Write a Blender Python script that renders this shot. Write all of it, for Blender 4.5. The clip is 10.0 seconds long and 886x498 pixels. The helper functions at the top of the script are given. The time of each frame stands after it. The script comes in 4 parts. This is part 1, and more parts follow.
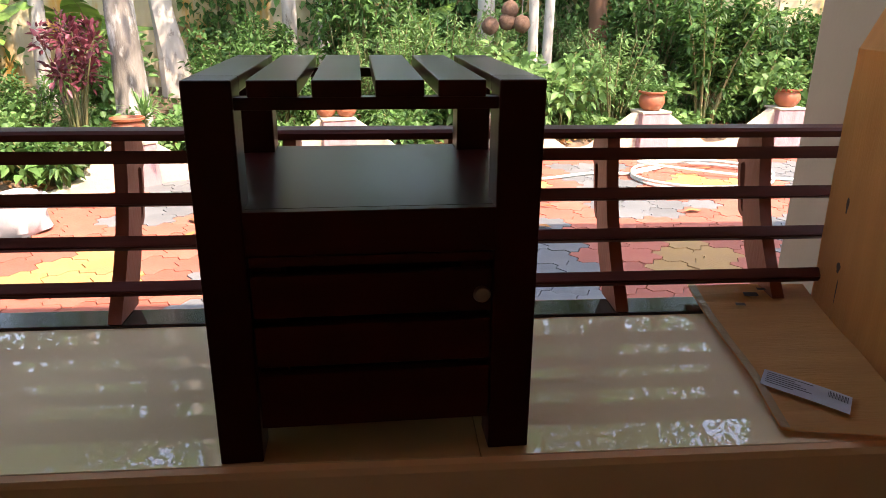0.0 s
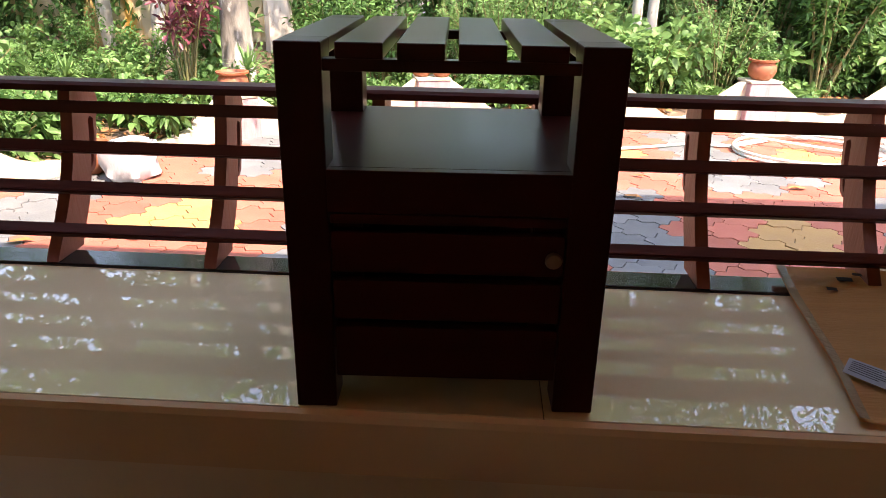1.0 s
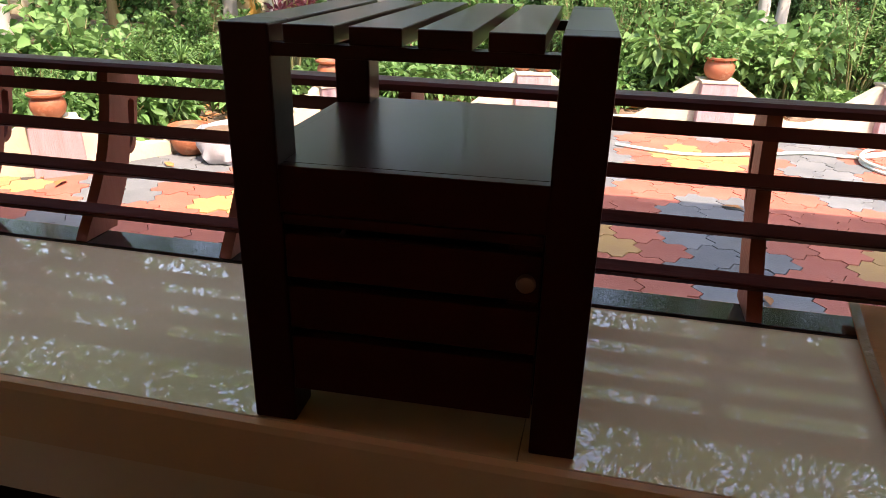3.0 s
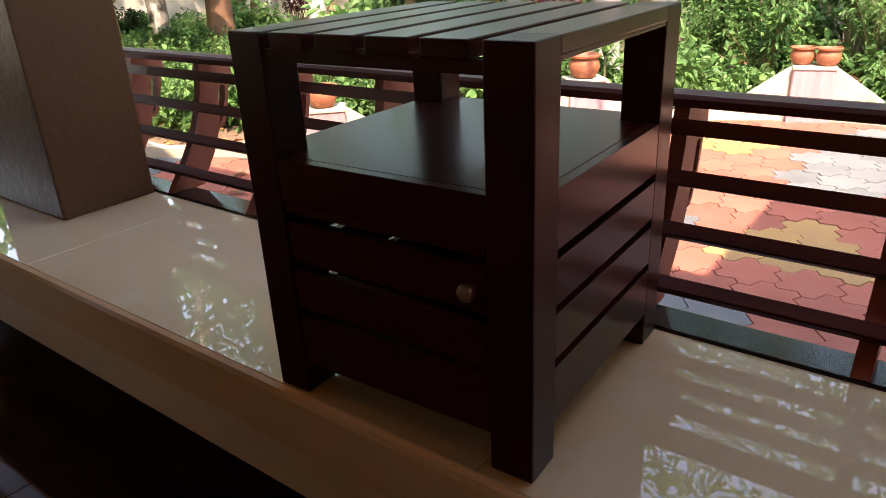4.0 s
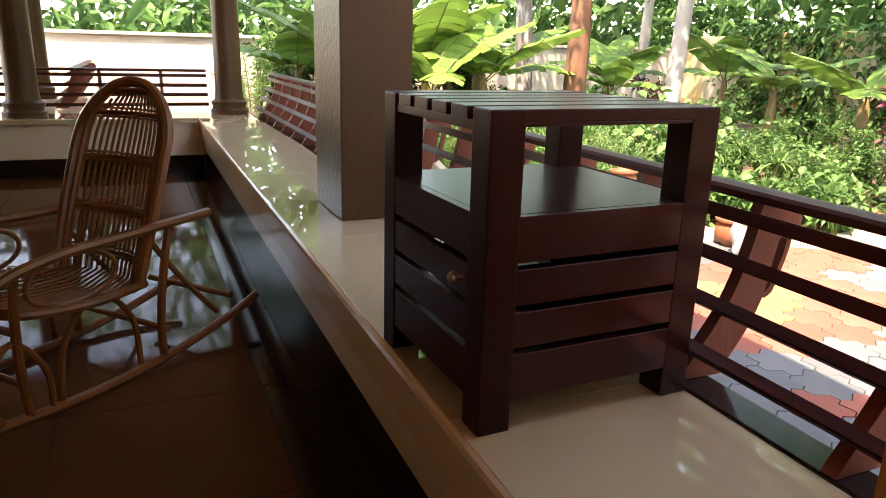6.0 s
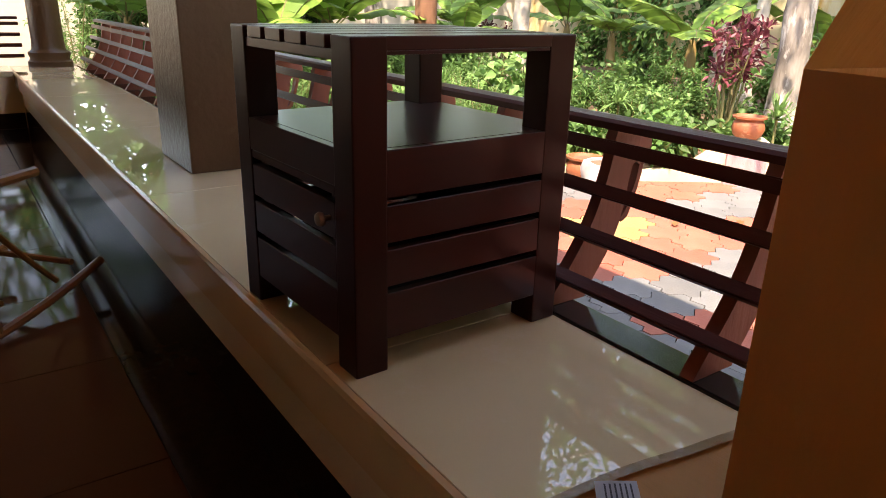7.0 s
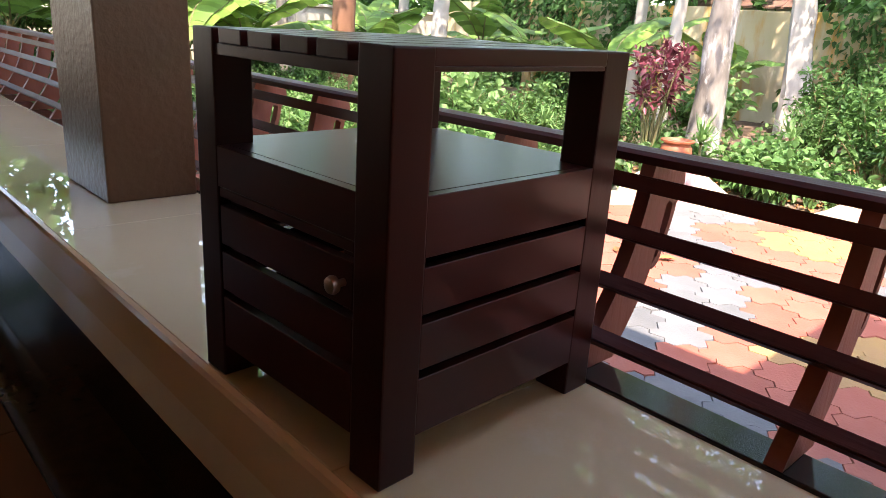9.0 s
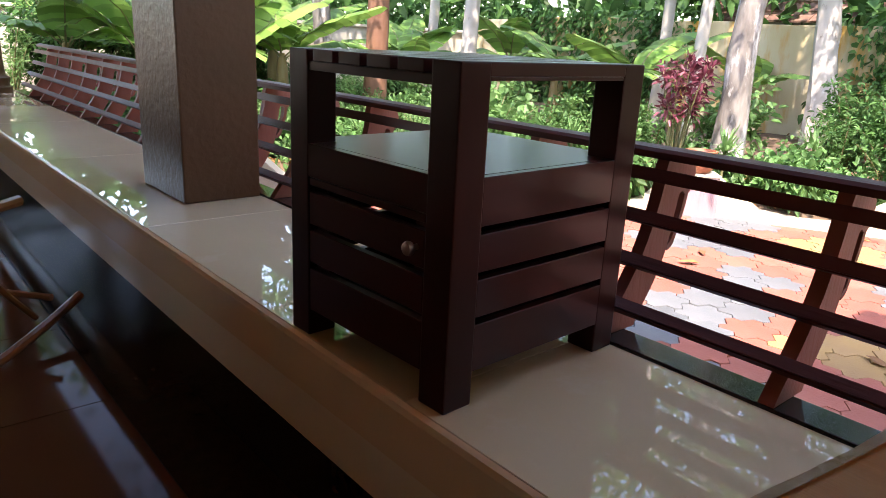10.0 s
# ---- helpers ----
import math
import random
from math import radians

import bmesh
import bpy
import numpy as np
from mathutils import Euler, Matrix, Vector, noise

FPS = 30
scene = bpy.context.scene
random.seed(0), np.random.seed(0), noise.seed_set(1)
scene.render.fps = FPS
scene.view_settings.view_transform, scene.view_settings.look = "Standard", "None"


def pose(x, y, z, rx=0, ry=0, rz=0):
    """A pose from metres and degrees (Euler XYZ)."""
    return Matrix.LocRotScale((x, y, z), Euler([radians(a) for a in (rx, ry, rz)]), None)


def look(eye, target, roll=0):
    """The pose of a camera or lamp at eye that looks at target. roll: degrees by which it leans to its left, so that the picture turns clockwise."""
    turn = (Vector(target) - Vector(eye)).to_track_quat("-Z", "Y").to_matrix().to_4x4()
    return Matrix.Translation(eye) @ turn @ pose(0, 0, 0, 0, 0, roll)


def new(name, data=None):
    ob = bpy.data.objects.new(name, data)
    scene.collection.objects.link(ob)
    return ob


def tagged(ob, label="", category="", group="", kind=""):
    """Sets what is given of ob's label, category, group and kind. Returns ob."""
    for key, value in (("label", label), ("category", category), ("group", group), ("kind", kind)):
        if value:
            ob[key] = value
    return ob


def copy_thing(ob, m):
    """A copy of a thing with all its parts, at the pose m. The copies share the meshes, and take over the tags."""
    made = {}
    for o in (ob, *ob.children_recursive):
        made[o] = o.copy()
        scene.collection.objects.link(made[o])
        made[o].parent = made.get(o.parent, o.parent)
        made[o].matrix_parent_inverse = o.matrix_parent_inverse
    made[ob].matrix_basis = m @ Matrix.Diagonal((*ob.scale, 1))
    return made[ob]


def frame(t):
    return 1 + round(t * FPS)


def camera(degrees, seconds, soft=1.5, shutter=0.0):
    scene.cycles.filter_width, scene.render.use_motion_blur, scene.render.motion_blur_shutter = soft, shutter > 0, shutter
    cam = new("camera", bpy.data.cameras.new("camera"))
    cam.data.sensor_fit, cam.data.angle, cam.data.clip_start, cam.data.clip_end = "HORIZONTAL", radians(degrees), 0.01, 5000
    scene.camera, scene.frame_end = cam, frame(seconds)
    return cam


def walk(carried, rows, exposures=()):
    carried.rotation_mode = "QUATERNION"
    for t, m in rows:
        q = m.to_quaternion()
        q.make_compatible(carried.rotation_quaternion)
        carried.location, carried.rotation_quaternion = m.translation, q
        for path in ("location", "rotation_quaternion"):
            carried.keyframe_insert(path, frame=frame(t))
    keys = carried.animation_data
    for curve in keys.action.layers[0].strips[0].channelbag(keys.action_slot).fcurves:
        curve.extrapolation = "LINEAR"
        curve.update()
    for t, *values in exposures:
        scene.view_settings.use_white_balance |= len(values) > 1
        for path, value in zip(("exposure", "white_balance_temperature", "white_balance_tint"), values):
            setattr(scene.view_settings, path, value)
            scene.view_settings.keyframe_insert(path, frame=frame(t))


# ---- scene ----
cam = camera(64.4, 10.0, soft=0.9)
EXPOSURE = 3.18
PATH = [
    (0, (0.2518, -0.8962, 1.0930), (0.4053, 0.9869, 0.4370), 0.50),
    (0.5, (0.2699, -0.8995, 1.1040), (0.3056, 0.9762, 0.4120), 2.20),
    (1, (0.2715, -0.9155, 1.1010), (0.1752, 0.9322, 0.3430), 1.10),
    (1.5, (0.2560, -0.9290, 1.1070), (0.1004, 0.8974, 0.3060), 1.20),
    (2, (0.2828, -0.9491, 1.1010), (0.0937, 0.8901, 0.3380), 0.10),
    (2.2, (0.3059, -0.9512, 1.1090), (0.1027, 0.8895, 0.3540), 0.60),
    (3.3, (0.5179, -0.6801, 1.0770), (-0.0231, 1.0689, 0.2720), -0.80),
    (3.5, (0.5722, -0.6350, 1.0830), (-0.0876, 1.0545, 0.2410), -3.00),
    (4, (0.8173, -0.6068, 1.0920), (-0.3100, 0.8460, 0.3050), -2.80),
    (4.5, (0.9847, -0.5334, 1.0920), (-0.3180, 0.7666, 0.3100), -0.30),
    (5, (1.1402, -0.4636, 1.1060), (-0.3539, 0.6302, 0.3510), -0.10),
    (5.2, (1.2398, -0.4518, 1.1090), (-0.3897, 0.4637, 0.3970), 0.10),
    (6.3, (1.4198, -0.4751, 1.0740), (-0.3500, 0.2861, 0.5380), 1.80),
    (6.4, (1.4187, -0.4786, 1.0670), (-0.3440, 0.2890, 0.5260), 1.75),
    (6.5, (1.4171, -0.4822, 1.0590), (-0.3108, 0.3096, 0.4380), 1.30),
    (7, (1.3875, -0.4663, 1.0550), (-0.1543, 0.6186, 0.3880), 1.50),
    (7.5, (1.3013, -0.4625, 1.0520), (-0.2406, 0.6254, 0.3900), 2.40),
    (8, (1.1152, -0.4365, 1.0330), (-0.3222, 0.7735, 0.3480), 3.60),
    (8.5, (1.0167, -0.4272, 1.0180), (-0.2878, 0.8968, 0.2800), 5.30),
    (9, (1.0570, -0.4587, 1.0290), (-0.3280, 0.8473, 0.4170), 3.60),
    (9.5, (1.2075, -0.5501, 1.0240), (-0.2572, 0.6678, 0.4130), 3.40),
    (10, (1.2114, -0.6530, 1.0320), (-0.2348, 0.6036, 0.4590), 2.90),
]
walk(cam, [(t, look(eye, target, roll)) for t, eye, target, roll in PATH], [(t, EXPOSURE + e, k, 23) for t, e, k in ((0, -0.1, 8300), (1.2, 0.1, 8200), (3.5, -0.25, 8100), (4.5, 0.4, 8800), (5.2, 0.65, 8700), (6.3, 0.15, 8900), (6.8, 0.0, 8900), (8.0, 0.1, 8700), (9, 0.2, 7600), (10, 0.05, 7200))])

# ---- light ----
SUN = Vector((0.42, -0.45, 1.0)).normalized()
world = bpy.data.worlds.new("world")
scene.world = world
world.use_nodes = True
wn = world.node_tree
sky = wn.nodes.new("ShaderNodeTexSky")
sky.sky_type = "NISHITA"
sky.sun_disc = False
sky.sun_elevation = math.asin(SUN.z)
sky.sun_rotation = math.atan2(SUN.x, SUN.y)
wn.links.new(sky.outputs[0], wn.nodes["Background"].inputs[0])
wn.nodes["Background"].inputs[1].default_value = 0.15
sun_data = bpy.data.lights.new("sun", "SUN")
sun_data.energy, sun_data.angle, sun_data.color = 1.8, radians(0.53), (1.0, 0.95, 0.87)
sun_ob = new("sun", sun_data)
sun_ob.matrix_world = look(SUN * 30, (0, 0, 0))


# ---- materials ----
def mat(name, a, b=None, rough=0.6, scale=8.0, detail=6.0, bump=0.0, bump_scale=60.0, metal=0.0, coat=0.0,
        stretch=(1, 1, 1), spots=None, spot_scale=3.0, spot_at=0.55, vary=0.0, rough_vary=0.1, through_light=0.0, spec=0.5):
    """Two colours mixed by noise, stains of a third, bump, and a change of value from object to object."""
    m = bpy.data.materials.new(name)
    m.use_nodes = True
    nt = m.node_tree
    n, l = nt.nodes, nt.links
    p = n["Principled BSDF"]
    b = b or tuple(c * 0.75 for c in a)
    tc = n.new("ShaderNodeTexCoord")
    mp = n.new("ShaderNodeMapping")
    mp.inputs["Scale"].default_value = stretch
    l.new(tc.outputs["Object"], mp.inputs[0])
    nz = n.new("ShaderNodeTexNoise")
    nz.inputs["Scale"].default_value, nz.inputs["Detail"].default_value = scale, detail
    l.new(mp.outputs[0], nz.inputs["Vector"])
    rp = n.new("ShaderNodeValToRGB")
    rp.color_ramp.elements[0].position, rp.color_ramp.elements[1].position = 0.3, 0.7
    rp.color_ramp.elements[0].color, rp.color_ramp.elements[1].color = (*a, 1), (*b, 1)
    l.new(nz.outputs["Fac"], rp.inputs[0])
    col = rp.outputs[0]
    if spots:
        ns = n.new("ShaderNodeTexNoise")
        ns.inputs["Scale"].default_value, ns.inputs["Detail"].default_value, ns.inputs["Roughness"].default_value = spot_scale, 8, 0.65
        l.new(mp.outputs[0], ns.inputs["Vector"])
        rs = n.new("ShaderNodeValToRGB")
        rs.color_ramp.elements[0].position, rs.color_ramp.elements[1].position = spot_at, min(1.0, spot_at + 0.12)
        rs.color_ramp.elements[0].color, rs.color_ramp.elements[1].color = (0, 0, 0, 1), (1, 1, 1, 1)
        l.new(ns.outputs["Fac"], rs.inputs[0])
        mx = n.new("ShaderNodeMixRGB")
        mx.inputs[2].default_value = (*spots, 1)
        l.new(rs.outputs[0], mx.inputs[0])
        l.new(col, mx.inputs[1])
        col = mx.outputs[0]
    if vary:
        inf = n.new("ShaderNodeObjectInfo")
        geo = n.new("ShaderNodeNewGeometry")
        ad = n.new("ShaderNodeMath")
        ad.operation = "ADD"
        l.new(inf.outputs["Random"], ad.inputs[0])
        l.new(geo.outputs["Random Per Island"], ad.inputs[1])
        fr = n.new("ShaderNodeMath")
        fr.operation = "FRACT"
        l.new(ad.outputs[0], fr.inputs[0])
        mr = n.new("ShaderNodeMapRange")
        mr.inputs["To Min"].default_value, mr.inputs["To Max"].default_value = 1 - vary, 1 + vary
        l.new(fr.outputs[0], mr.inputs["Value"])
        hs = n.new("ShaderNodeHueSaturation")
        l.new(mr.outputs[0], hs.inputs["Value"])
        l.new(col, hs.inputs["Color"])
        col = hs.outputs[0]
    l.new(col, p.inputs["Base Color"])
    p.inputs["Metallic"].default_value = metal
    p.inputs["Specular IOR Level"].default_value = spec
    if coat:
        p.inputs["Coat Weight"].default_value, p.inputs["Coat Roughness"].default_value = coat, 0.12
    rr = n.new("ShaderNodeMapRange")
    rr.inputs["To Min"].default_value, rr.inputs["To Max"].default_value = max(0.0, rough * (1 - rough_vary)), min(1.0, rough * (1 + rough_vary))
    l.new(nz.outputs["Fac"], rr.inputs["Value"])
    l.new(rr.outputs[0], p.inputs["Roughness"])
    if bump:
        nb = n.new("ShaderNodeTexNoise")
        nb.inputs["Scale"].default_value, nb.inputs["Detail"].default_value = bump_scale, 8
        l.new(mp.outputs[0], nb.inputs["Vector"])
        bp = n.new("ShaderNodeBump")
        bp.inputs["Strength"].default_value, bp.inputs["Distance"].default_value = bump, 0.01
        l.new(nb.outputs["Fac"], bp.inputs["Height"])
        l.new(bp.outputs[0], p.inputs["Normal"])
    if through_light:
        tr = n.new("ShaderNodeBsdfTranslucent")
        l.new(col, tr.inputs["Color"])
        ms = n.new("ShaderNodeMixShader")
        ms.inputs[0].default_value = through_light
        l.new(p.outputs[0], ms.inputs[1])
        l.new(tr.outputs[0], ms.inputs[2])
        l.new(ms.outputs[0], n["Material Output"].inputs["Surface"])
    return m


MAHOGANY = mat("dark_mahogany", (0.031, 0.0046, 0.0030), (0.044, 0.0068, 0.0040), 0.33, 5, bump=0.05, bump_scale=30, stretch=(1, 1, 0.25), coat=0.0, spec=0.22)
MAHOGANY_H = mat("dark_mahogany_boards", (0.039, 0.0048, 0.0032), (0.055, 0.0072, 0.0043), 0.29, 5, bump=0.0, bump_scale=30, stretch=(0.3, 0.3, 3), coat=0.08, spec=0.3)
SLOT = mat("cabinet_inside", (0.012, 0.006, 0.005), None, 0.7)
RAILWOOD = mat("rail_wood", (0.10, 0.022, 0.013), (0.062, 0.014, 0.009), 0.4, 7, bump=0.12, bump_scale=40, stretch=(0.3, 3, 3), vary=0.12, spots=(0.13, 0.05, 0.03), spot_scale=9, spot_at=0.66, spec=0.3)
POSTWOOD = mat("post_wood", (0.30, 0.085, 0.05), (0.22, 0.06, 0.036), 0.5, 9, bump=0.15, bump_scale=50, stretch=(2, 2, 0.4), vary=0.12)
SEATBOARD = mat("seat_board_wood", (0.032, 0.013, 0.011), (0.019, 0.009, 0.008), 0.12, 6, bump=0.0, bump_scale=50, stretch=(0.25, 4, 1), spots=(0.10, 0.06, 0.05), spot_scale=20, spot_at=0.66)
STONE = mat("polished_beige_stone", (0.68, 0.51, 0.30), (0.63, 0.47, 0.275), 0.006, 2.2, detail=9, spots=(0.70, 0.54, 0.34), spot_scale=7, spot_at=0.6, rough_vary=0.5, spec=0.85)
NOSING = mat("ledge_nosing_stone", (0.82, 0.57, 0.34), (0.76, 0.52, 0.30), 0.12, 3, detail=8)
FASCIA = mat("beige_fascia_stone", (0.86, 0.67, 0.46), (0.82, 0.63, 0.43), 0.08, 2.5, detail=8)
BLACKSTONE = mat("black_granite", (0.017, 0.008, 0.004), (0.028, 0.013, 0.006), 0.09, 30, spec=0.07)
FLOORTILE = mat("floor_tile", (0.090, 0.029, 0.011), (0.070, 0.023, 0.009), 0.06, 1.4, detail=8, spots=(0.08, 0.033, 0.014), spot_scale=4, spot_at=0.6, spec=0.05)
GROUT = mat("grout", (0.05, 0.04, 0.035), None, 0.9)
PLASTER = mat("pillar_paint", (0.125, 0.060, 0.028), (0.100, 0.048, 0.022), 0.32, 3, bump=0.3, bump_scale=42, spots=(0.15, 0.095, 0.055), spot_scale=6, spot_at=0.6, spec=0.28)
HOUSEWALL = mat("house_wall_paint", (0.52, 0.31, 0.155), (0.48, 0.285, 0.14), 0.7, 2, bump=0.1)
CEILING = mat("ceiling_paint", (0.48, 0.27, 0.12), (0.44, 0.245, 0.105), 0.8, 2, bump=0.05)
CARD = mat("cardboard", (0.66, 0.31, 0.085), (0.58, 0.265, 0.07), 0.62, 3, bump=0.15, bump_scale=25, stretch=(1, 8, 1), spots=(0.52, 0.22, 0.055), spot_scale=5, spot_at=0.62)
CARDINK_HOLE = mat("box_print_and_hole", (0.05, 0.028, 0.018), None, 0.6)
TAPE = mat("clear_tape", (0.42, 0.27, 0.13), (0.5, 0.36, 0.2), 0.12, 12, bump=0.4, bump_scale=40)
PAPER = mat("label_paper", (0.66, 0.66, 0.68), (0.58, 0.58, 0.6), 0.5, 20)
INK = mat("label_ink", (0.09, 0.09, 0.1), None, 0.6)
METAL = mat("knob_metal", (0.42, 0.29, 0.22), (0.36, 0.24, 0.18), 0.3, 20, metal=0.8)
PAVE_RED = mat("red_paver", (0.28, 0.072, 0.046), (0.32, 0.098, 0.066), 0.75, 5, bump=0.25, bump_scale=70, vary=0.16, spots=(0.22, 0.085, 0.06), spot_scale=4, spot_at=0.62)
PAVE_YEL = mat("yellow_paver", (0.34, 0.20, 0.066), (0.30, 0.175, 0.075), 0.75, 5, bump=0.25, bump_scale=70, vary=0.12, spots=(0.28, 0.18, 0.08), spot_scale=4, spot_at=0.64)
PAVE_GRY = mat("grey_paver", (0.095, 0.105, 0.11), (0.13, 0.135, 0.138), 0.75, 5, bump=0.25, bump_scale=70, vary=0.16, spots=(0.18, 0.165, 0.15), spot_scale=4, spot_at=0.66)
SOIL = mat("garden_soil", (0.15, 0.095, 0.06), (0.085, 0.055, 0.035), 0.95, 3, bump=1.0, bump_scale=18, spots=(0.26, 0.20, 0.14), spot_scale=5, spot_at=0.58)
BORDERPAINT = mat("border_cream_paint", (0.44, 0.395, 0.30), (0.38, 0.335, 0.25), 0.8, 4, bump=0.3, bump_scale=25, spots=(0.36, 0.32, 0.22), spot_scale=3, spot_at=0.6)
MAUVE = mat("border_mauve_paint", (0.32, 0.215, 0.225), (0.27, 0.175, 0.18), 0.8, 4, bump=0.3, bump_scale=25, stretch=(6, 6, 0.6), spots=(0.25, 0.13, 0.12), spot_scale=4, spot_at=0.62)
COCO = mat("coconut_husk", (0.11, 0.06, 0.036), (0.07, 0.038, 0.024), 0.9, 25, bump=0.8, bump_scale=60)
PIERPAINT = mat("pier_paint", (0.36, 0.28, 0.19), (0.33, 0.255, 0.175), 0.6, 3, bump=0.08, spots=(0.36, 0.29, 0.21), spot_scale=4, spot_at=0.66)
CLAY = mat("terracotta_clay", (0.30, 0.095, 0.042), (0.24, 0.075, 0.034), 0.65, 9, bump=0.2, spots=(0.45, 0.25, 0.16), spot_scale=6, spot_at=0.6)
WALLOLD = mat("stained_compound_wall", (0.42, 0.33, 0.16), (0.52, 0.46, 0.33), 0.9, 1.6, detail=8, bump=0.3, bump_scale=12, stretch=(1.2, 1.2, 0.28), spots=(0.46, 0.25, 0.055), spot_scale=1.9, spot_at=0.50)
WALLWHITE = mat("whitewashed_wall", (0.54, 0.50, 0.41), (0.46, 0.42, 0.34), 0.9, 1.5, detail=8, bump=0.3, stretch=(1, 1, 0.4), spots=(0.22, 0.20, 0.16), spot_scale=2.2, spot_at=0.63)
BARK = mat("grey_bark", (0.24, 0.22, 0.19), (0.07, 0.062, 0.053), 0.9, 9, bump=1.0, bump_scale=26, stretch=(1, 1, 0.3), spots=(0.44, 0.44, 0.41), spot_scale=7, spot_at=0.52)
BARKPALE = mat("pale_bark", (0.42, 0.39, 0.345), (0.33, 0.30, 0.26), 0.85, 5, bump=0.5, bump_scale=18, stretch=(1, 1, 0.5), spots=(0.13, 0.105, 0.085), spot_scale=9, spot_at=0.57)
BARKRED = mat("brown_bark", (0.21, 0.10, 0.055), (0.15, 0.07, 0.04), 0.85, 5, bump=0.5, bump_scale=18, stretch=(1, 1, 0.4))
STEM = mat("green_stem", (0.13, 0.15, 0.05), (0.18, 0.14, 0.07), 0.7, 8)
BANANASTEM = mat("banana_stem", (0.26, 0.20, 0.07), (0.18, 0.11, 0.04), 0.6, 5, stretch=(4, 4, 0.5), bump=0.3)
LEAF = mat("leaf_green", (0.064, 0.158, 0.044), (0.105, 0.218, 0.066), 0.5, 6, vary=0.45, through_light=0.42, spec=0.3)
LEAFLIGHT = mat("leaf_light_green", (0.092, 0.205, 0.062), (0.155, 0.280, 0.095), 0.5, 6, vary=0.35, through_light=0.4, spec=0.3)
LEAFDARK = mat("leaf_dark_green", (0.040, 0.110, 0.026), (0.064, 0.150, 0.038), 0.5, 6, vary=0.45, through_light=0.32, spec=0.3)
LEAFBANANA = mat("banana_leaf", (0.105, 0.225, 0.040), (0.175, 0.300, 0.065), 0.5, 3, vary=0.35, stretch=(1, 1, 1), through_light=0.28, spec=0.3)
LEAFRED = mat("croton_red_leaf", (0.085, 0.015, 0.026), (0.16, 0.040, 0.055), 0.4, 8, vary=0.45, through_light=0.3)
LEAFDRY = mat("dry_leaf", (0.30, 0.13, 0.04), (0.20, 0.08, 0.03), 0.7, 10, vary=0.4)
HOSE = mat("garden_hose", (0.50, 0.55, 0.50), (0.42, 0.50, 0.46), 0.4, 10)
BAG = mat("white_grow_bag", (0.46, 0.47, 0.50), (0.33, 0.34, 0.37), 0.45, 7, bump=0.6, bump_scale=14)
RATTAN = mat("rattan_cane", (0.24, 0.075, 0.015), (0.18, 0.055, 0.011), 0.35, 12, bump=0.1, vary=0.12)
RATTANWEAVE = mat("rattan_weave", (0.25, 0.086, 0.019), (0.19, 0.062, 0.014), 0.45, 30, bump=0.3, bump_scale=90, vary=0.2)
BRICK = mat("old_brick", (0.26, 0.10, 0.06), (0.20, 0.08, 0.05), 0.9, 8, bump=0.4, vary=0.2)
ROOFTILE = mat("roof_tile", (0.20, 0.10, 0.07), (0.13, 0.08, 0.06), 0.9, 4, vary=0.3, bump=0.3)


# ---- mesh helpers ----
def bm_box(bm, x0, x1, y0, y1, z0, z1, bevel=0.0, seg=2):
    r = bmesh.ops.create_cube(bm, size=1.0)
    for v in r["verts"]:
        v.co = Vector(((x0 + x1) / 2 + v.co.x * (x1 - x0), (y0 + y1) / 2 + v.co.y * (y1 - y0), (z0 + z1) / 2 + v.co.z * (z1 - z0)))
    if bevel:
        es = list({e for v in r["verts"] for e in v.link_edges})
        bmesh.ops.bevel(bm, geom=es, offset=bevel, segments=seg, affect="EDGES", profile=0.6)
    return bm


def box(x0, x1, y0, y1, z0, z1, bevel=0.0, seg=2):
    return bm_box(bmesh.new(), x0, x1, y0, y1, z0, z1, bevel, seg)


def lathe(profile, seg=20, cx=0.0, cy=0.0, wobble=0.0):
    bm = bmesh.new()
    rings = []
    for r, z in profile:
        rings.append([bm.verts.new((cx + r * (1 + wobble * math.sin(3 * a + z * 9)) * math.cos(a), cy + r * math.sin(a), z))
                      for a in (2 * math.pi * i / seg for i in range(seg))])
    for p, q in zip(rings, rings[1:]):
        for i in range(seg):
            bm.faces.new((p[i], p[(i + 1) % seg], q[(i + 1) % seg], q[i]))
    bm.faces.new(rings[0][::-1])
    bm.faces.new(rings[-1])
    return bm


def prism(points, axis, lo, hi, bevel=0.0):
    """A closed outline, extruded along axis x or y from lo to hi."""
    bm = bmesh.new()
    vs = [bm.verts.new((lo, a, b) if axis == "x" else (a, lo, b) if axis == "y" else (a, b, lo)) for a, b in points]
    f = bm.faces.new(vs)
    r = bmesh.ops.extrude_face_region(bm, geom=[f])
    d = (hi - lo, 0, 0) if axis == "x" else (0, hi - lo, 0) if axis == "y" else (0, 0, hi - lo)
    bmesh.ops.translate(bm, verts=[v for v in r["geom"] if isinstance(v, bmesh.types.BMVert)], vec=d)
    bmesh.ops.recalc_face_normals(bm, faces=bm.faces)
    if bevel:
        es = [e for e in bm.edges if len(e.link_faces) == 2 and abs(e.link_faces[0].normal.dot(e.link_faces[1].normal)) < 0.4]
        bmesh.ops.bevel(bm, geom=es, offset=bevel, segments=2, affect="EDGES")
    return bm


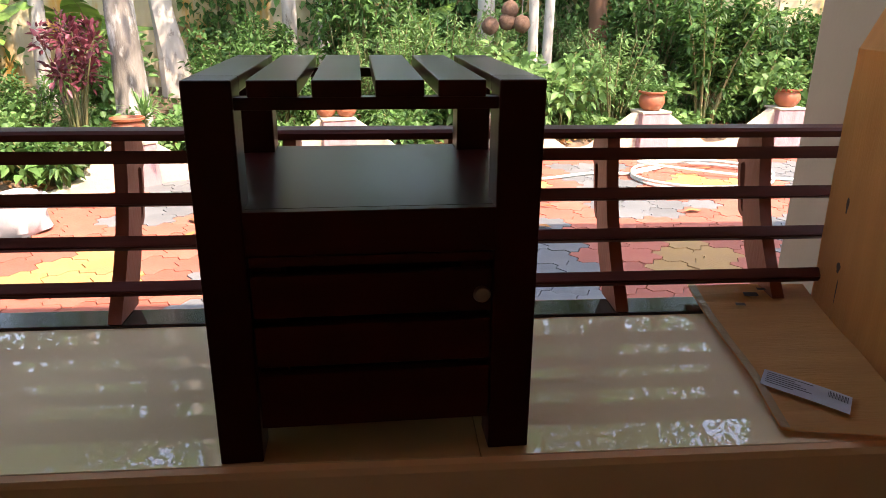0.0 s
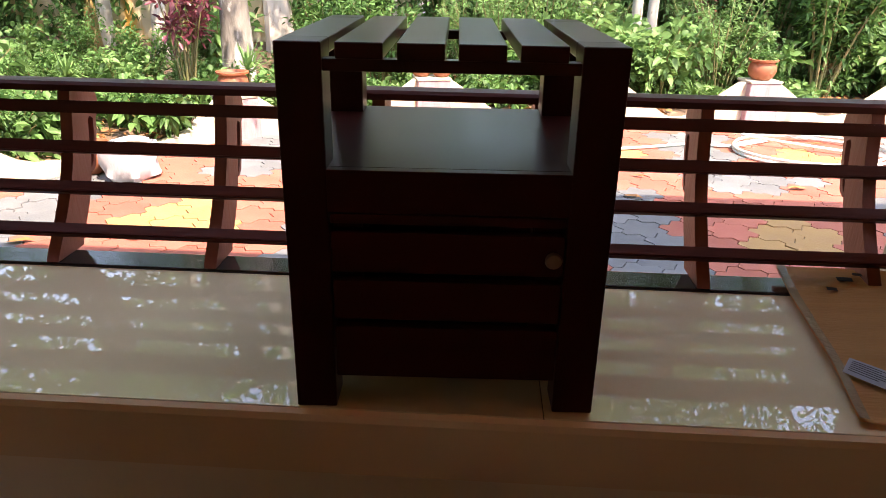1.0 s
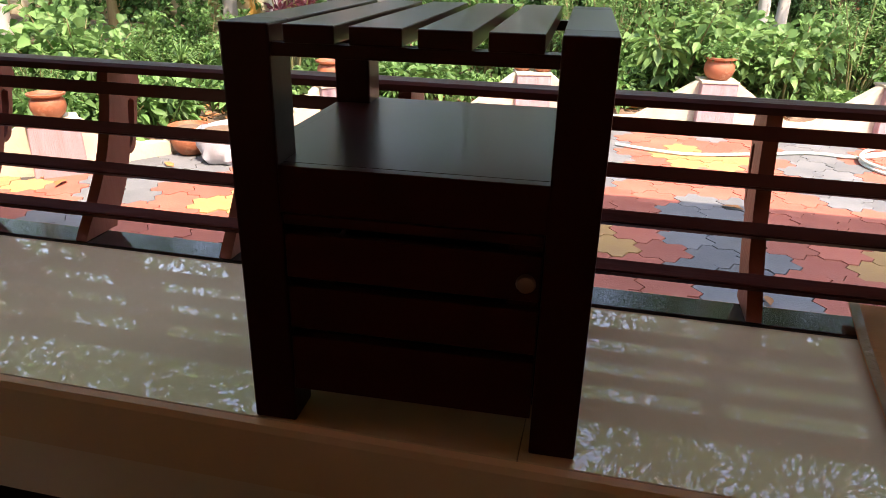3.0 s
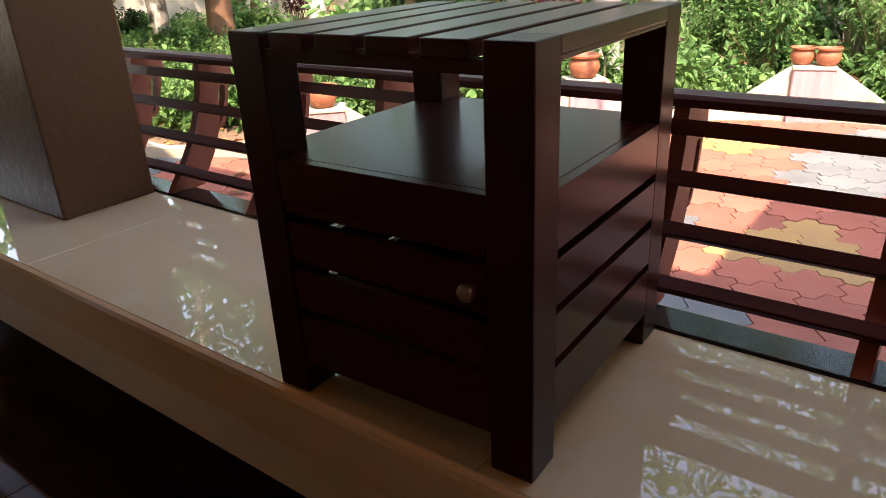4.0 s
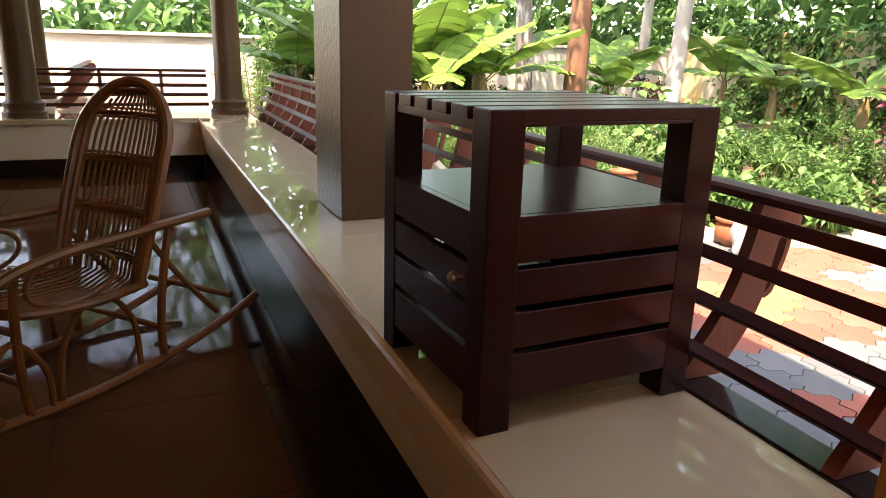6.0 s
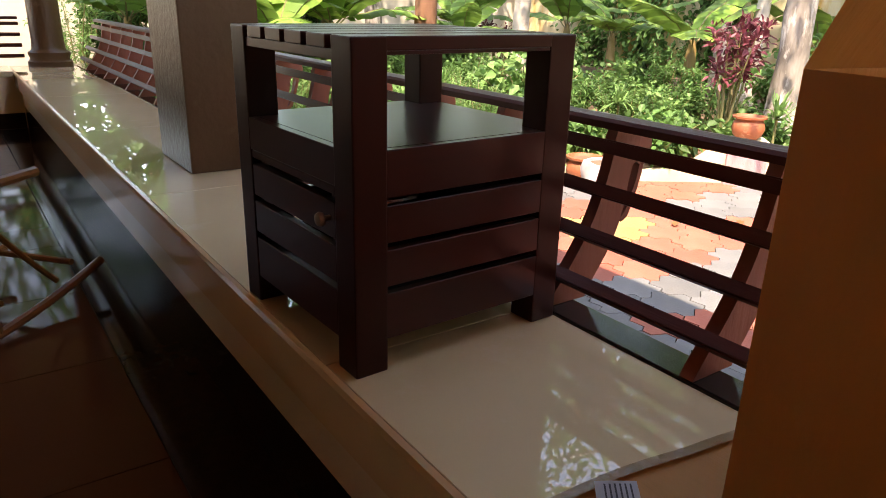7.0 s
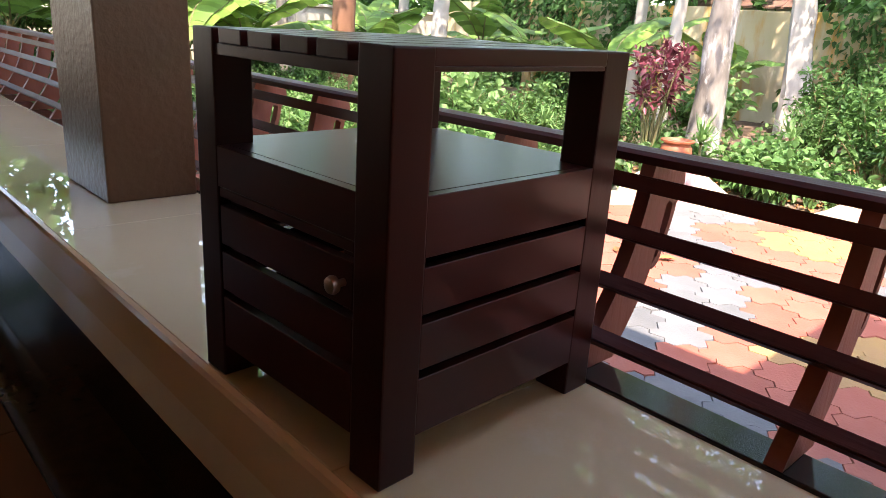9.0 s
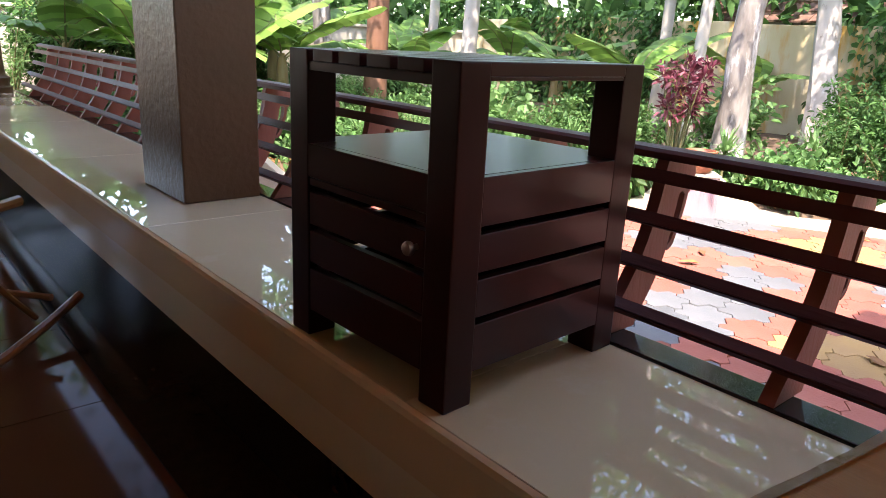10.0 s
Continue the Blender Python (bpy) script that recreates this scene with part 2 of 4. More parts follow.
def tube(bm, pts, r0, r1=None, seg=8, close=True):
    """A tapered tube through points."""
    r1 = r0 if r1 is None else r1
    pts = [Vector(p) for p in pts]
    rings = []
    side = None
    for i, p in enumerate(pts):
        d = (pts[min(i + 1, len(pts) - 1)] - pts[max(i - 1, 0)]).normalized()
        if side is None:
            side = d.orthogonal().normalized()
        side = (side - d * side.dot(d)).normalized()
        up = d.cross(side)
        r = r0 + (r1 - r0) * i / (len(pts) - 1)
        rings.append([bm.verts.new(p + (side * math.cos(a) + up * math.sin(a)) * r) for a in (2 * math.pi * k / seg for k in range(seg))])
    for a, b in zip(rings, rings[1:]):
        for k in range(seg):
            bm.faces.new((a[k], a[(k + 1) % seg], b[(k + 1) % seg], b[k]))
    if close:
        bm.faces.new(rings[0][::-1])
        bm.faces.new(rings[-1])
    return bm


def curve(p0, p1, p2, n=8):
    """Points of a bent line from p0 by p1 to p2."""
    p0, p1, p2 = Vector(p0), Vector(p1), Vector(p2)
    return [p0 * (1 - t) ** 2 + p1 * 2 * t * (1 - t) + p2 * t * t for t in (i / n for i in range(n + 1))]


def spline(pts, n=6):
    """A smooth line through points."""
    pts = [Vector(p) for p in pts]
    out = []
    for i in range(len(pts) - 1):
        a, b, c, d = pts[max(i - 1, 0)], pts[i], pts[i + 1], pts[min(i + 2, len(pts) - 1)]
        for k in range(n):
            t = k / n
            out.append(0.5 * (2 * b + (c - a) * t + (2 * a - 5 * b + 4 * c - d) * t * t + (3 * b - a - 3 * c + d) * t ** 3))
    return out + [pts[-1]]


def solid(name, bm, material, smooth=False):
    me = bpy.data.meshes.new(name)
    bmesh.ops.recalc_face_normals(bm, faces=bm.faces)
    bm.to_mesh(me)
    bm.free()
    for m in (material if isinstance(material, (list, tuple)) else [material]):
        me.materials.append(m)
    if smooth:
        for p in me.polygons:
            p.use_smooth = True
        me.set_sharp_from_angle(angle=radians(40))
    return new(name, me)


def part(name, bm, material, parent, label="", smooth=False):
    ob = solid(name, bm, material, smooth)
    ob.parent = parent
    if label:
        ob["label"] = label
    return ob


def thing(name, label, category, m=None, group="", kind=""):
    ob = new(name)
    ob.empty_display_size = 0.05
    if m:
        ob.matrix_basis = m
    return tagged(ob, label, category, group, kind)


def structure(name, bm, material, label, category, smooth=False):
    return tagged(solid(name, bm, material, smooth), label, category, kind="structure")


def quads_mesh(name, verts, faces, material, smooth=True):
    me = bpy.data.meshes.new(name)
    me.from_pydata([tuple(v) for v in verts], [], faces)
    for m in (material if isinstance(material, (list, tuple)) else [material]):
        me.materials.append(m)
    if smooth:
        for p in me.polygons:
            p.use_smooth = True
    return me


# ---- the veranda's shell ----
LEDGE = 0.45
GROUND = -0.20
X_END, X_RIGHT = -5.15, 2.7

# floor: black border along the ledge, brown tiles inside
structure("floor", box(X_END - 0.2, X_RIGHT, -3.6, 0.2, -0.25, -0.006), GROUT, "dark grout bed under the veranda floor tiles", "floor")
structure("floor_border", box(X_END + 0.2, X_RIGHT, -0.17, 0.03, -0.005, 0.0), BLACKSTONE, "polished black granite border strip along the ledge", "floor border")
structure("floor_border_end", box(X_END + 0.0, X_END + 0.197, -3.6, 0.03, -0.005, 0.0), BLACKSTONE, "polished black granite border strip along the far ledge", "floor border")
# ledge along the garden
structure("ledge_wall", box(X_END - 0.45, X_RIGHT, 0.055, 0.56, -0.4, 0.405), FASCIA, "low masonry wall under the stone seat ledge", "ledge wall")
structure("ledge_fascia", box(X_END + 0.03, X_RIGHT, 0.024, 0.053, 0.180, 0.331), FASCIA, "beige stone facing below the seat ledge", "fascia")
structure("ledge_skirting", box(X_END + 0.026, X_RIGHT, 0.027, 0.053, 0.0, 0.178), BLACKSTONE, "polished black granite skirting below the seat ledge", "skirting")
structure("ledge_nosing", prism([(-0.013, 0.332), (-0.014, 0.432), (-0.011, 0.443), (-0.003, 0.4485), (-0.003, 0.405), (0.034, 0.4045), (0.034, 0.332)], "x", X_END, X_RIGHT), NOSING, "brown rounded stone nosing of the seat ledge", "nosing")
structure("seat_board", box(X_END - 0.45, X_RIGHT, 0.484, 0.566, 0.412, 0.456, 0.003), SEATBOARD, "dark worn wooden board behind the stone seat", "board")
# far ledge across the end
structure("ledge_wall_end", box(X_END - 0.5, X_END - 0.06, -3.6, 0.05, -0.4, 0.405), FASCIA, "low masonry wall under the far seat ledge", "ledge wall")
structure("ledge_fascia_end", box(X_END - 0.057, X_END - 0.03, -3.6, 0.03, 0.122, 0.405), FASCIA, "beige stone facing of the far ledge", "fascia")
structure("ledge_skirting_end", box(X_END - 0.057, X_END - 0.024, -3.6, 0.024, 0.0, 0.12), BLACKSTONE, "black granite skirting of the far ledge", "skirting")
structure("ledge_top_end", box(X_END - 0.5, X_END + 0.01, -3.6, -0.012, 0.405, 0.45, 0.006), STONE, "beige polished stone top of the far ledge", "ledge top")
structure("wall_back", box(X_END - 0.5, X_RIGHT + 0.2, -3.8, -3.6, -0.3, 2.75), HOUSEWALL, "plain painted house wall behind the veranda", "wall")
# unseen wall, added to keep light from the right off the cabinet front
structure("side_light_block", box(X_RIGHT, X_RIGHT + 0.2, -3.6, -0.02, -0.3, 2.75), HOUSEWALL, "unseen plain wall added to block light from the right", "wall")
# unseen slab; its edges are set where its shadow should end on the paving
structure("porch_shade_roof", box(1.37, X_RIGHT + 2.3, 0.725, 1.85, 2.76, 2.9), CEILING, "unseen porch slab roof, placed to shade the paving outside the railing", "roof")
structure("ceiling", box(X_END - 2.4, X_RIGHT + 0.2, -3.8, 0.72, 2.75, 2.9), CEILING, "plain painted veranda ceiling with eaves", "ceiling")


def square_pillar(x0, x1, y0, y1, name, label):
    bm = box(x0, x1, y0, y1, LEDGE + 0.001, 2.75, 0.006)
    return structure(name, bm, PLASTER, label, "pillar")


square_pillar(-1.52, -1.112, 0.20, 0.475, "pillar_1", "square textured beige-brown pillar standing on the seat ledge")
structure("pillar_2", box(1.60, 2.1, 0.95, 1.3, GROUND, 2.755, 0.006), PIERPAINT, "beige plastered pier outside the railing", "pillar")


def round_column(x, y, name):
    prof = [(0.17, LEDGE), (0.17, 0.49), (0.155, 0.50), (0.15, 0.52), (0.16, 0.545), (0.16, 0.565), (0.135, 0.58), (0.128, 0.60), (0.122, 0.66), (0.115, 2.2), (0.14, 2.5), (0.17, 2.55), (0.17, 2.75)]
    structure(name, lathe(prof, 28, x, y), PLASTER, "round beige column with a moulded ring base on the ledge corner", "column", True)


round_column(-5.52, 0.30, "column_1")
round_column(-5.42, -1.36, "column_2")
round_column(-7.5, -1.47, "column_3")
round_column(-5.42, -3.2, "column_4")

# ---- railing ----
POST_STEP = 0.361
POST_X0 = 0.762 + POST_STEP
# front edge of a post from the foot up, in y and z, and then down its outer edge
POST_OUT = [(0.486, 0.457), (0.500, 0.478), (0.532, 0.520), (0.562, 0.562), (0.592, 0.612), (0.614, 0.662), (0.630, 0.712), (0.642, 0.762), (0.648, 0.812),
            (0.722, 0.812), (0.748, 0.800), (0.758, 0.775), (0.752, 0.748), (0.738, 0.734), (0.726, 0.734), (0.714, 0.742), (0.704, 0.735), (0.700, 0.715), (0.695, 0.690), (0.692, 0.655), (0.685, 0.630), (0.683, 0.618),
            (0.670, 0.584), (0.651, 0.546), (0.624, 0.506), (0.603, 0.475), (0.596, 0.457)]
POST_LIP = [(0.726, 0.736), (0.739, 0.738), (0.732, 0.700), (0.721, 0.665), (0.710, 0.634), (0.704, 0.622), (0.687, 0.612), (0.684, 0.622), (0.697, 0.636), (0.708, 0.666), (0.720, 0.700)]
RAILS = [(0.518, 0.524, 0.74), (0.569, 0.608, 0.92), (0.611, 0.692, 1.15), (0.634, 0.7795, 1.38)]


def outline(points, n=3):
    return [(p.x, p.y) for p in spline([(a, b, 0) for a, b in points], n)]


def make_post():
    bm = prism(outline(POST_OUT, 2), "x", -0.014, 0.014)
    lip = prism(outline(POST_LIP, 2), "x", -0.014, 0.014)
    me = bpy.data.meshes.new("lip")
    lip.to_mesh(me)
    bm.from_mesh(me)
    lip.free()
    bpy.data.meshes.remove(me)
    return bm


def railing(name, label, x0, x1, posts, m=None):
    """A leaning seat back: curved posts, four rails and a handrail from x0 to x1."""
    base = thing(name, label, "railing", m)
    first = None
    for x in posts:
        if first is None:
            first = part("post", make_post(), POSTWOOD, base, "reddish-brown curved wooden post with a slotted head")
            first.location.x = x
        else:
            ob = first.copy()
            scene.collection.objects.link(ob)
            ob.location.x = x
    for y, z, tilt in RAILS:
        c, s = math.cos(tilt), math.sin(tilt)
        hw, hd = 0.0138, 0.011
        pts = [(y + c * a + s * b, z + s * a - c * b) for a, b in ((-hw, -hd), (hw, -hd), (hw, hd), (-hw, hd))]
        part("rail", prism(pts, "x", x0, x1, 0.003), RAILWOOD, base, "dark reddish wooden rail")
    hand = [(0.640, 0.813), (0.640, 0.827), (0.646, 0.834), (0.672, 0.838), (0.700, 0.834), (0.706, 0.827), (0.706, 0.813)]
    part("handrail", prism(hand, "x", x0, x1), RAILWOOD, base, "dark rounded wooden handrail")
    return base


def post_row(x0, x1):
    k0, k1 = math.ceil((x0 - POST_X0) / POST_STEP), math.floor((x1 - POST_X0) / POST_STEP)
    return [POST_X0 + k * POST_STEP for k in range(k0, k1 + 1)]


railing("seat_back_railing", "dark reddish wooden leaning railing along the stone seat ledge", X_END - 0.2, X_RIGHT, post_row(X_END - 0.1, X_RIGHT - 0.1))
structure("ledge_wall_wing", box(-8.7, X_END - 0.505, -1.75, -0.98, -0.4, 0.449), FASCIA, "low masonry wall of the side wing's seat ledge", "ledge wall")
railing("wing_railing", "dark reddish wooden leaning railing on the side wing's ledge", -8.6, -5.78, post_row(-8.6, -5.75), pose(0, -1.68, 0))
railing("end_railing", "dark wooden leaning railing across the far end ledge", -2.9, -0.12, [-2.6 + 0.52 * k for k in range(5)], pose(X_END - 0.02, 0.25, 0, 0, 0, 90))


# ---- the slatted bedside cabinet ----
CW, CD, CH, LEG = 0.46, 0.462, 0.553, 0.062
cabinet = thing("bedside_cabinet", "dark mahogany bedside cabinet with slatted top and open shelf", "cabinet", pose(0, 0, LEDGE + 0.0005, 0, 0, 2.15))
for lx in (0, CW - LEG):
    for ly in (0, CD - LEG):
        part("leg", box(lx, lx + LEG, ly, ly + LEG, 0, CH, 0.003), MAHOGANY, cabinet)
gap = (CW - 6 * LEG) / 5
for k in range(6):
    x = k * (LEG + gap)
    edge = LEG - 0.0025 if k in (0, 5) else 0.0
    part("top_slat", box(x, x + LEG, edge, CD - edge, CH - 0.0215, CH, 0.002), MAHOGANY_H, cabinet)
for y in (0.004, CD - 0.026):
    part("top_rail", box(LEG, CW - LEG, y, y + 0.022, CH - 0.0375, CH - 0.0216, 0.001), MAHOGANY_H, cabinet)
for x in (0.001, CW - 0.023):
    part("side_rail", box(x, x + 0.022, LEG, CD - LEG, CH - 0.0275, CH - 0.0216, 0.001), MAHOGANY_H, cabinet)
# shelf with notched corners
nt = LEG
part("shelf", prism([(nt, 0.0185), (CW - nt, 0.0185), (CW - nt, nt), (CW - 0.0165, nt), (CW - 0.0165, CD - nt), (CW - nt, CD - nt), (CW - nt, CD - 0.003), (nt, CD - 0.003), (nt, CD - nt), (0.0165, CD - nt), (0.0165, nt), (nt, nt)], "z", 0.366, 0.384), MAHOGANY_H, cabinet, "glossy dark shelf panel")
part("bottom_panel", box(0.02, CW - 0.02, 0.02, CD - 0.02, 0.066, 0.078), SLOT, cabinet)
BOARDS = [(0.060, 0.142), (0.155, 0.218), (0.231, 0.293), (0.306, 0.3835)]
for z0, z1 in BOARDS:
    part("side_board", box(CW - 0.016, CW - 0.0004, LEG - 0.001, CD - LEG + 0.001, z0, z1, 0.0006, 1), MAHOGANY_H, cabinet)
    part("side_board", box(0.0004, 0.016, LEG - 0.001, CD - LEG + 0.001, z0, z1, 0.0006, 1), MAHOGANY_H, cabinet)
part("back_panel", box(LEG - 0.001, CW - LEG + 0.001, CD - 0.014, CD - 0.001, 0.06, 0.3655, 0.002), MAHOGANY_H, cabinet)
part("front_rail", box(LEG - 0.001, CW - LEG + 0.001, 0.0006, 0.018, 0.322, 0.3838, 0.0008, 1), MAHOGANY_H, cabinet)
door = new("door")
door.parent = cabinet
DB = [(0.056, 0.142), (0.155, 0.218), (0.231, 0.293), (0.306, 0.320)]
for z0, z1 in DB:
    part("door_slat", box(LEG + 0.002, CW - LEG - 0.002, 0.0015, 0.018, z0, z1, 0.001, 1), MAHOGANY_H, door)
for x in (LEG + 0.004, CW - LEG - 0.044):
    part("door_batten", box(x, x + 0.04, 0.0185, 0.032, 0.07, 0.316, 0.002), MAHOGANY, door)
kb = lathe([(0.005, 0.0), (0.005, 0.012), (0.011, 0.015), (0.0125, 0.020), (0.0105, 0.025), (0.004, 0.0275)], 20)
bmesh.ops.transform(kb, matrix=pose(0.379, 0.003, 0.264, 90, 0, 0), verts=kb.verts)
part("knob", kb, METAL, door, "small round brass knob", True)

# ---- the carton and its flap ----
carton = thing("carton", "large brown cardboard carton standing open on the ledge", "box", pose(1.115, 0.03, LEDGE + 0.001, 0, 0, 0))
CB, CT = 0.004, 0.565


def card_panel(pts, thick, name, label=""):
    """A cardboard sheet over four corners, a little bowed, with thickness."""
    bm = bmesh.new()
    a, b, c, d = [Vector(p) for p in pts]
    n = (b - a).cross(d - a).normalized()
    N = 12
    grid = []
    for i in range(N + 1):
        row = []
        for j in range(N + 1):
            u, v = i / N, j / N
            p = a * (1 - u) * (1 - v) + b * u * (1 - v) + c * u * v + d * (1 - u) * v
            w = 0.004 * noise.noise(p * 7) + 0.006 * math.sin(u * 3.1) * math.sin(v * 3.1)
            row.append(bm.verts.new(p + n * w))
        grid.append(row)
    for i in range(N):
        for j in range(N):
            bm.faces.new((grid[i][j], grid[i + 1][j], grid[i + 1][j + 1], grid[i][j + 1]))
    bmesh.ops.solidify(bm, geom=bm.faces[:], thickness=thick)
    return part(name, bm, CARD, carton, label, True)


card_panel([(0, 0, CB), (0.105, 0.50, CB), (0.105, 0.50, CT), (0, 0, CT)], 0.006, "side_panel")
card_panel([(0, 0, CB), (0.50, -0.105, CB), (0.50, -0.105, CT), (0, 0, CT)], 0.006, "side_panel")
card_panel([(0.50, -0.105, CB), (0.605, 0.395, CB), (0.605, 0.395, CT), (0.50, -0.105, CT)], 0.006, "side_panel")
card_panel([(0.105, 0.50, CB), (0.605, 0.395, CB), (0.605, 0.395, CT), (0.105, 0.50, CT)], 0.006, "side_panel")
card_panel([(0.0, 0.0, CT), (0.105, 0.50, CT), (0.165, 0.49, CT + 0.13), (0.06, -0.01, CT + 0.13)], 0.006, "top_flap", "raised top flap")
card_panel([(0.50, -0.105, CT), (0.605, 0.395, CT), (0.72, 0.37, CT + 0.12), (0.61, -0.13, CT + 0.12)], 0.006, "top_flap", "raised top flap")

# dark patches on the side; the second stands in for the handle hole
for a, z, da, dz in ((0.40, 0.26, 0.006, 0.03), (0.385, 0.13, 0.009, 0.02), (0.375, 0.08, 0.0025, 0.05)):
    u = Vector((0.105, 0.50, 0)).normalized()
    nrm = Vector((-u.y, u.x, 0)) * 0.0085
    bm = bmesh.new()
    loop = [u * (a + da * math.cos(t) * (1 + 0.3 * math.sin(3 * t))) + nrm + Vector((0, 0, z + dz * math.sin(t) * 0.6)) for t in (k * 0.5236 for k in range(12))]
    bm.faces.new([bm.verts.new(p) for p in loop])
    bmesh.ops.solidify(bm, geom=bm.faces[:], thickness=0.0006)
    part("print_and_hole_mark", bm, CARDINK_HOLE, carton, "dark mark on the board")

flap = thing("cardboard_sheet", "flattened brown cardboard sheet with a taped edge and paper label", "cardboard", pose(0, 0, LEDGE + 0.003))
sheet_pts = [Vector((0.868, 0.02, 0.006)), Vector((1.09, -0.02, 0.006)), Vector((1.215, 0.56, 0.03)), Vector((0.942, 0.575, 0.03))]


def on_sheet(u, v, up=0.0):
    a, b, c, d = sheet_pts
    p = a * (1 - u) * (1 - v) + b * u * (1 - v) + c * u * v + d * (1 - u) * v
    return p + Vector((0, 0, 0.006 * math.sin(v * 6.0) * (1 - 0.5 * u) + 0.004 * noise.noise(p * 9) + up))


def sheet_patch(u0, u1, v0, v1, up, thick, nu=14, nv=20):
    bm = bmesh.new()
    g = [[bm.verts.new(on_sheet(u0 + (u1 - u0) * i / nu, v0 + (v1 - v0) * j / nv, up)) for j in range(nv + 1)] for i in range(nu + 1)]
    for i in range(nu):
        for j in range(nv):
            bm.faces.new((g[i][j], g[i + 1][j], g[i + 1][j + 1], g[i][j + 1]))
    bmesh.ops.solidify(bm, geom=bm.faces[:], thickness=-thick)
    return bm


part("sheet", sheet_patch(0, 1, 0, 1, 0.0, 0.006), CARD, flap, "", True)
part("tape", sheet_patch(-0.005, 0.06, 0.0, 1.0, 0.0066, 0.0008, 4, 30), TAPE, flap, "crumpled clear packing tape", True)


def label_patch(a0, a1, b0, b1, up, thick, na=8, nb=4):
    """A patch on the sheet in the label's own frame: a along it, b across it, in metres."""
    bm = bmesh.new()
    org, ax, bx = Vector((0.888, 0.124)), Vector((0.835, -0.55)), Vector((0.55, 0.835))
    g = []
    for i in range(na + 1):
        row = []
        for j in range(nb + 1):
            p = org + ax * (a0 + (a1 - a0) * i / na) + bx * (b0 + (b1 - b0) * j / nb)
            v = (p.y - 0.01) / 0.565
            u = (p.x - 0.868 - 0.074 * v) / 0.24
            row.append(bm.verts.new(on_sheet(u, v, up)))
        g.append(row)
    for i in range(na):
        for j in range(nb):
            bm.faces.new((g[i][j], g[i + 1][j], g[i + 1][j + 1], g[i][j + 1]))
    bmesh.ops.solidify(bm, geom=bm.faces[:], thickness=-thick)
    return bm


lab = part("paper_label", label_patch(0, 0.135, 0, 0.058, 0.0085, 0.0006, 14, 8), PAPER, flap, "white shipping label with unreadable print", True)
for k in range(6):
    part("print_line", label_patch(0.006, 0.05 + 0.009 * ((k * 7) % 4), 0.012 + 0.007 * k, 0.0145 + 0.007 * k, 0.0094, 0.0003, 8, 1), INK, lab)
for k in range(14):
    a = 0.100 + 0.0022 * k
    part("bar", label_patch(a, a + 0.0008 + 0.0006 * (k % 2), 0.030, 0.050, 0.0094, 0.0003, 1, 2), INK, lab)
for u0, v0, du, dv in ((0.42, 0.88, 0.12, 0.03), (0.56, 0.93, 0.14, 0.02), (0.30, 0.80, 0.08, 0.025)):
    part("print_and_hole_mark", sheet_patch(u0, u0 + du, v0, v0 + dv, 0.0066, 0.0003, 2, 2), CARDINK_HOLE, flap)


# ---- rattan rocking chair ----
chair = thing("rocking_chair", "brown rattan cane rocking chair with arched woven back", "chair", pose(-1.06, -0.77, 0.0, 0, 0, -139))


def cane(name, pts, r, label=""):
    return part(name, tube(bmesh.new(), pts, r, seg=8), RATTAN, chair, label, True)


for sx in (-0.218, 0.218):
    cane("rocker", [(sx, y, 0.016 + 0.19 * y * y) for y in np.linspace(-0.70, 0.52, 15)], 0.016, "curved cane rocker")
    cane("front_leg", curve((sx, 0.27, 0.03), (sx, 0.30, 0.25), (sx * 1.06, 0.27, 0.49)), 0.014)
    cane("rear_leg", curve((sx, -0.22, 0.03), (sx, -0.2, 0.2), (sx * 0.95, -0.30, 0.50)), 0.014)
    cane("brace", curve((sx, -0.48, 0.11), (sx, -0.3, 0.3), (sx * 0.97, -0.20, 0.46)), 0.010)
    cane("loop_brace", spline([(sx, -0.12, 0.04), (sx, -0.10, 0.22), (sx, 0.02, 0.33), (sx, 0.14, 0.22), (sx, 0.17, 0.04)], 5), 0.010)
    cane("side_ring", [(sx * 1.08, 0.10 + 0.15 * math.cos(a), 0.41 + 0.075 * math.sin(a)) for a in np.linspace(0, 6.283, 22)], 0.008)
    cane("loop_brace", spline([(sx, 0.20, 0.03), (sx, 0.21, 0.16), (sx, 0.30, 0.27), (sx, 0.38, 0.18), (sx, 0.40, 0.05)], 5), 0.010)
    cane("armrest", spline([(sx * 1.04, -0.46, 0.50), (sx * 1.14, -0.1, 0.50), (sx * 1.2, 0.18, 0.495), (sx * 1.2, 0.36, 0.45), (sx * 1.15, 0.44, 0.33), (sx * 1.05, 0.42, 0.16), (sx, 0.36, 0.05)], 5), 0.017, "curved cane armrest")
for y, z, r in ((0.27, 0.13, 0.011), (-0.25, 0.12, 0.011), (0.29, 0.30, 0.012), (0.44, 0.06, 0.012), (-0.56, 0.15, 0.012)):
    cane("stretcher", [(-0.218, y, z), (0, y, z), (0.218, y, z)], r)
cane("seat_rim", spline([(-0.20, -0.18, 0.305), (-0.25, 0.05, 0.32), (-0.22, 0.27, 0.345), (0, 0.33, 0.355), (0.22, 0.27, 0.345), (0.25, 0.05, 0.32), (0.20, -0.18, 0.305)], 6), 0.015)


def back_at(u, v):
    """A point of the back: u across, -1 to 1, v up, 0 to 1."""
    w = 0.205 * (1 + 0.06 * math.sin(v * 3)) * (1.0 if v < 0.7 else math.sqrt(max(0.0, 1 - ((v - 0.7) / 0.3) ** 2)))
    return Vector((u * w, -0.19 - 0.20 * v - 0.03 * v * v + 0.04 * u * u, 0.30 + 0.65 * v))


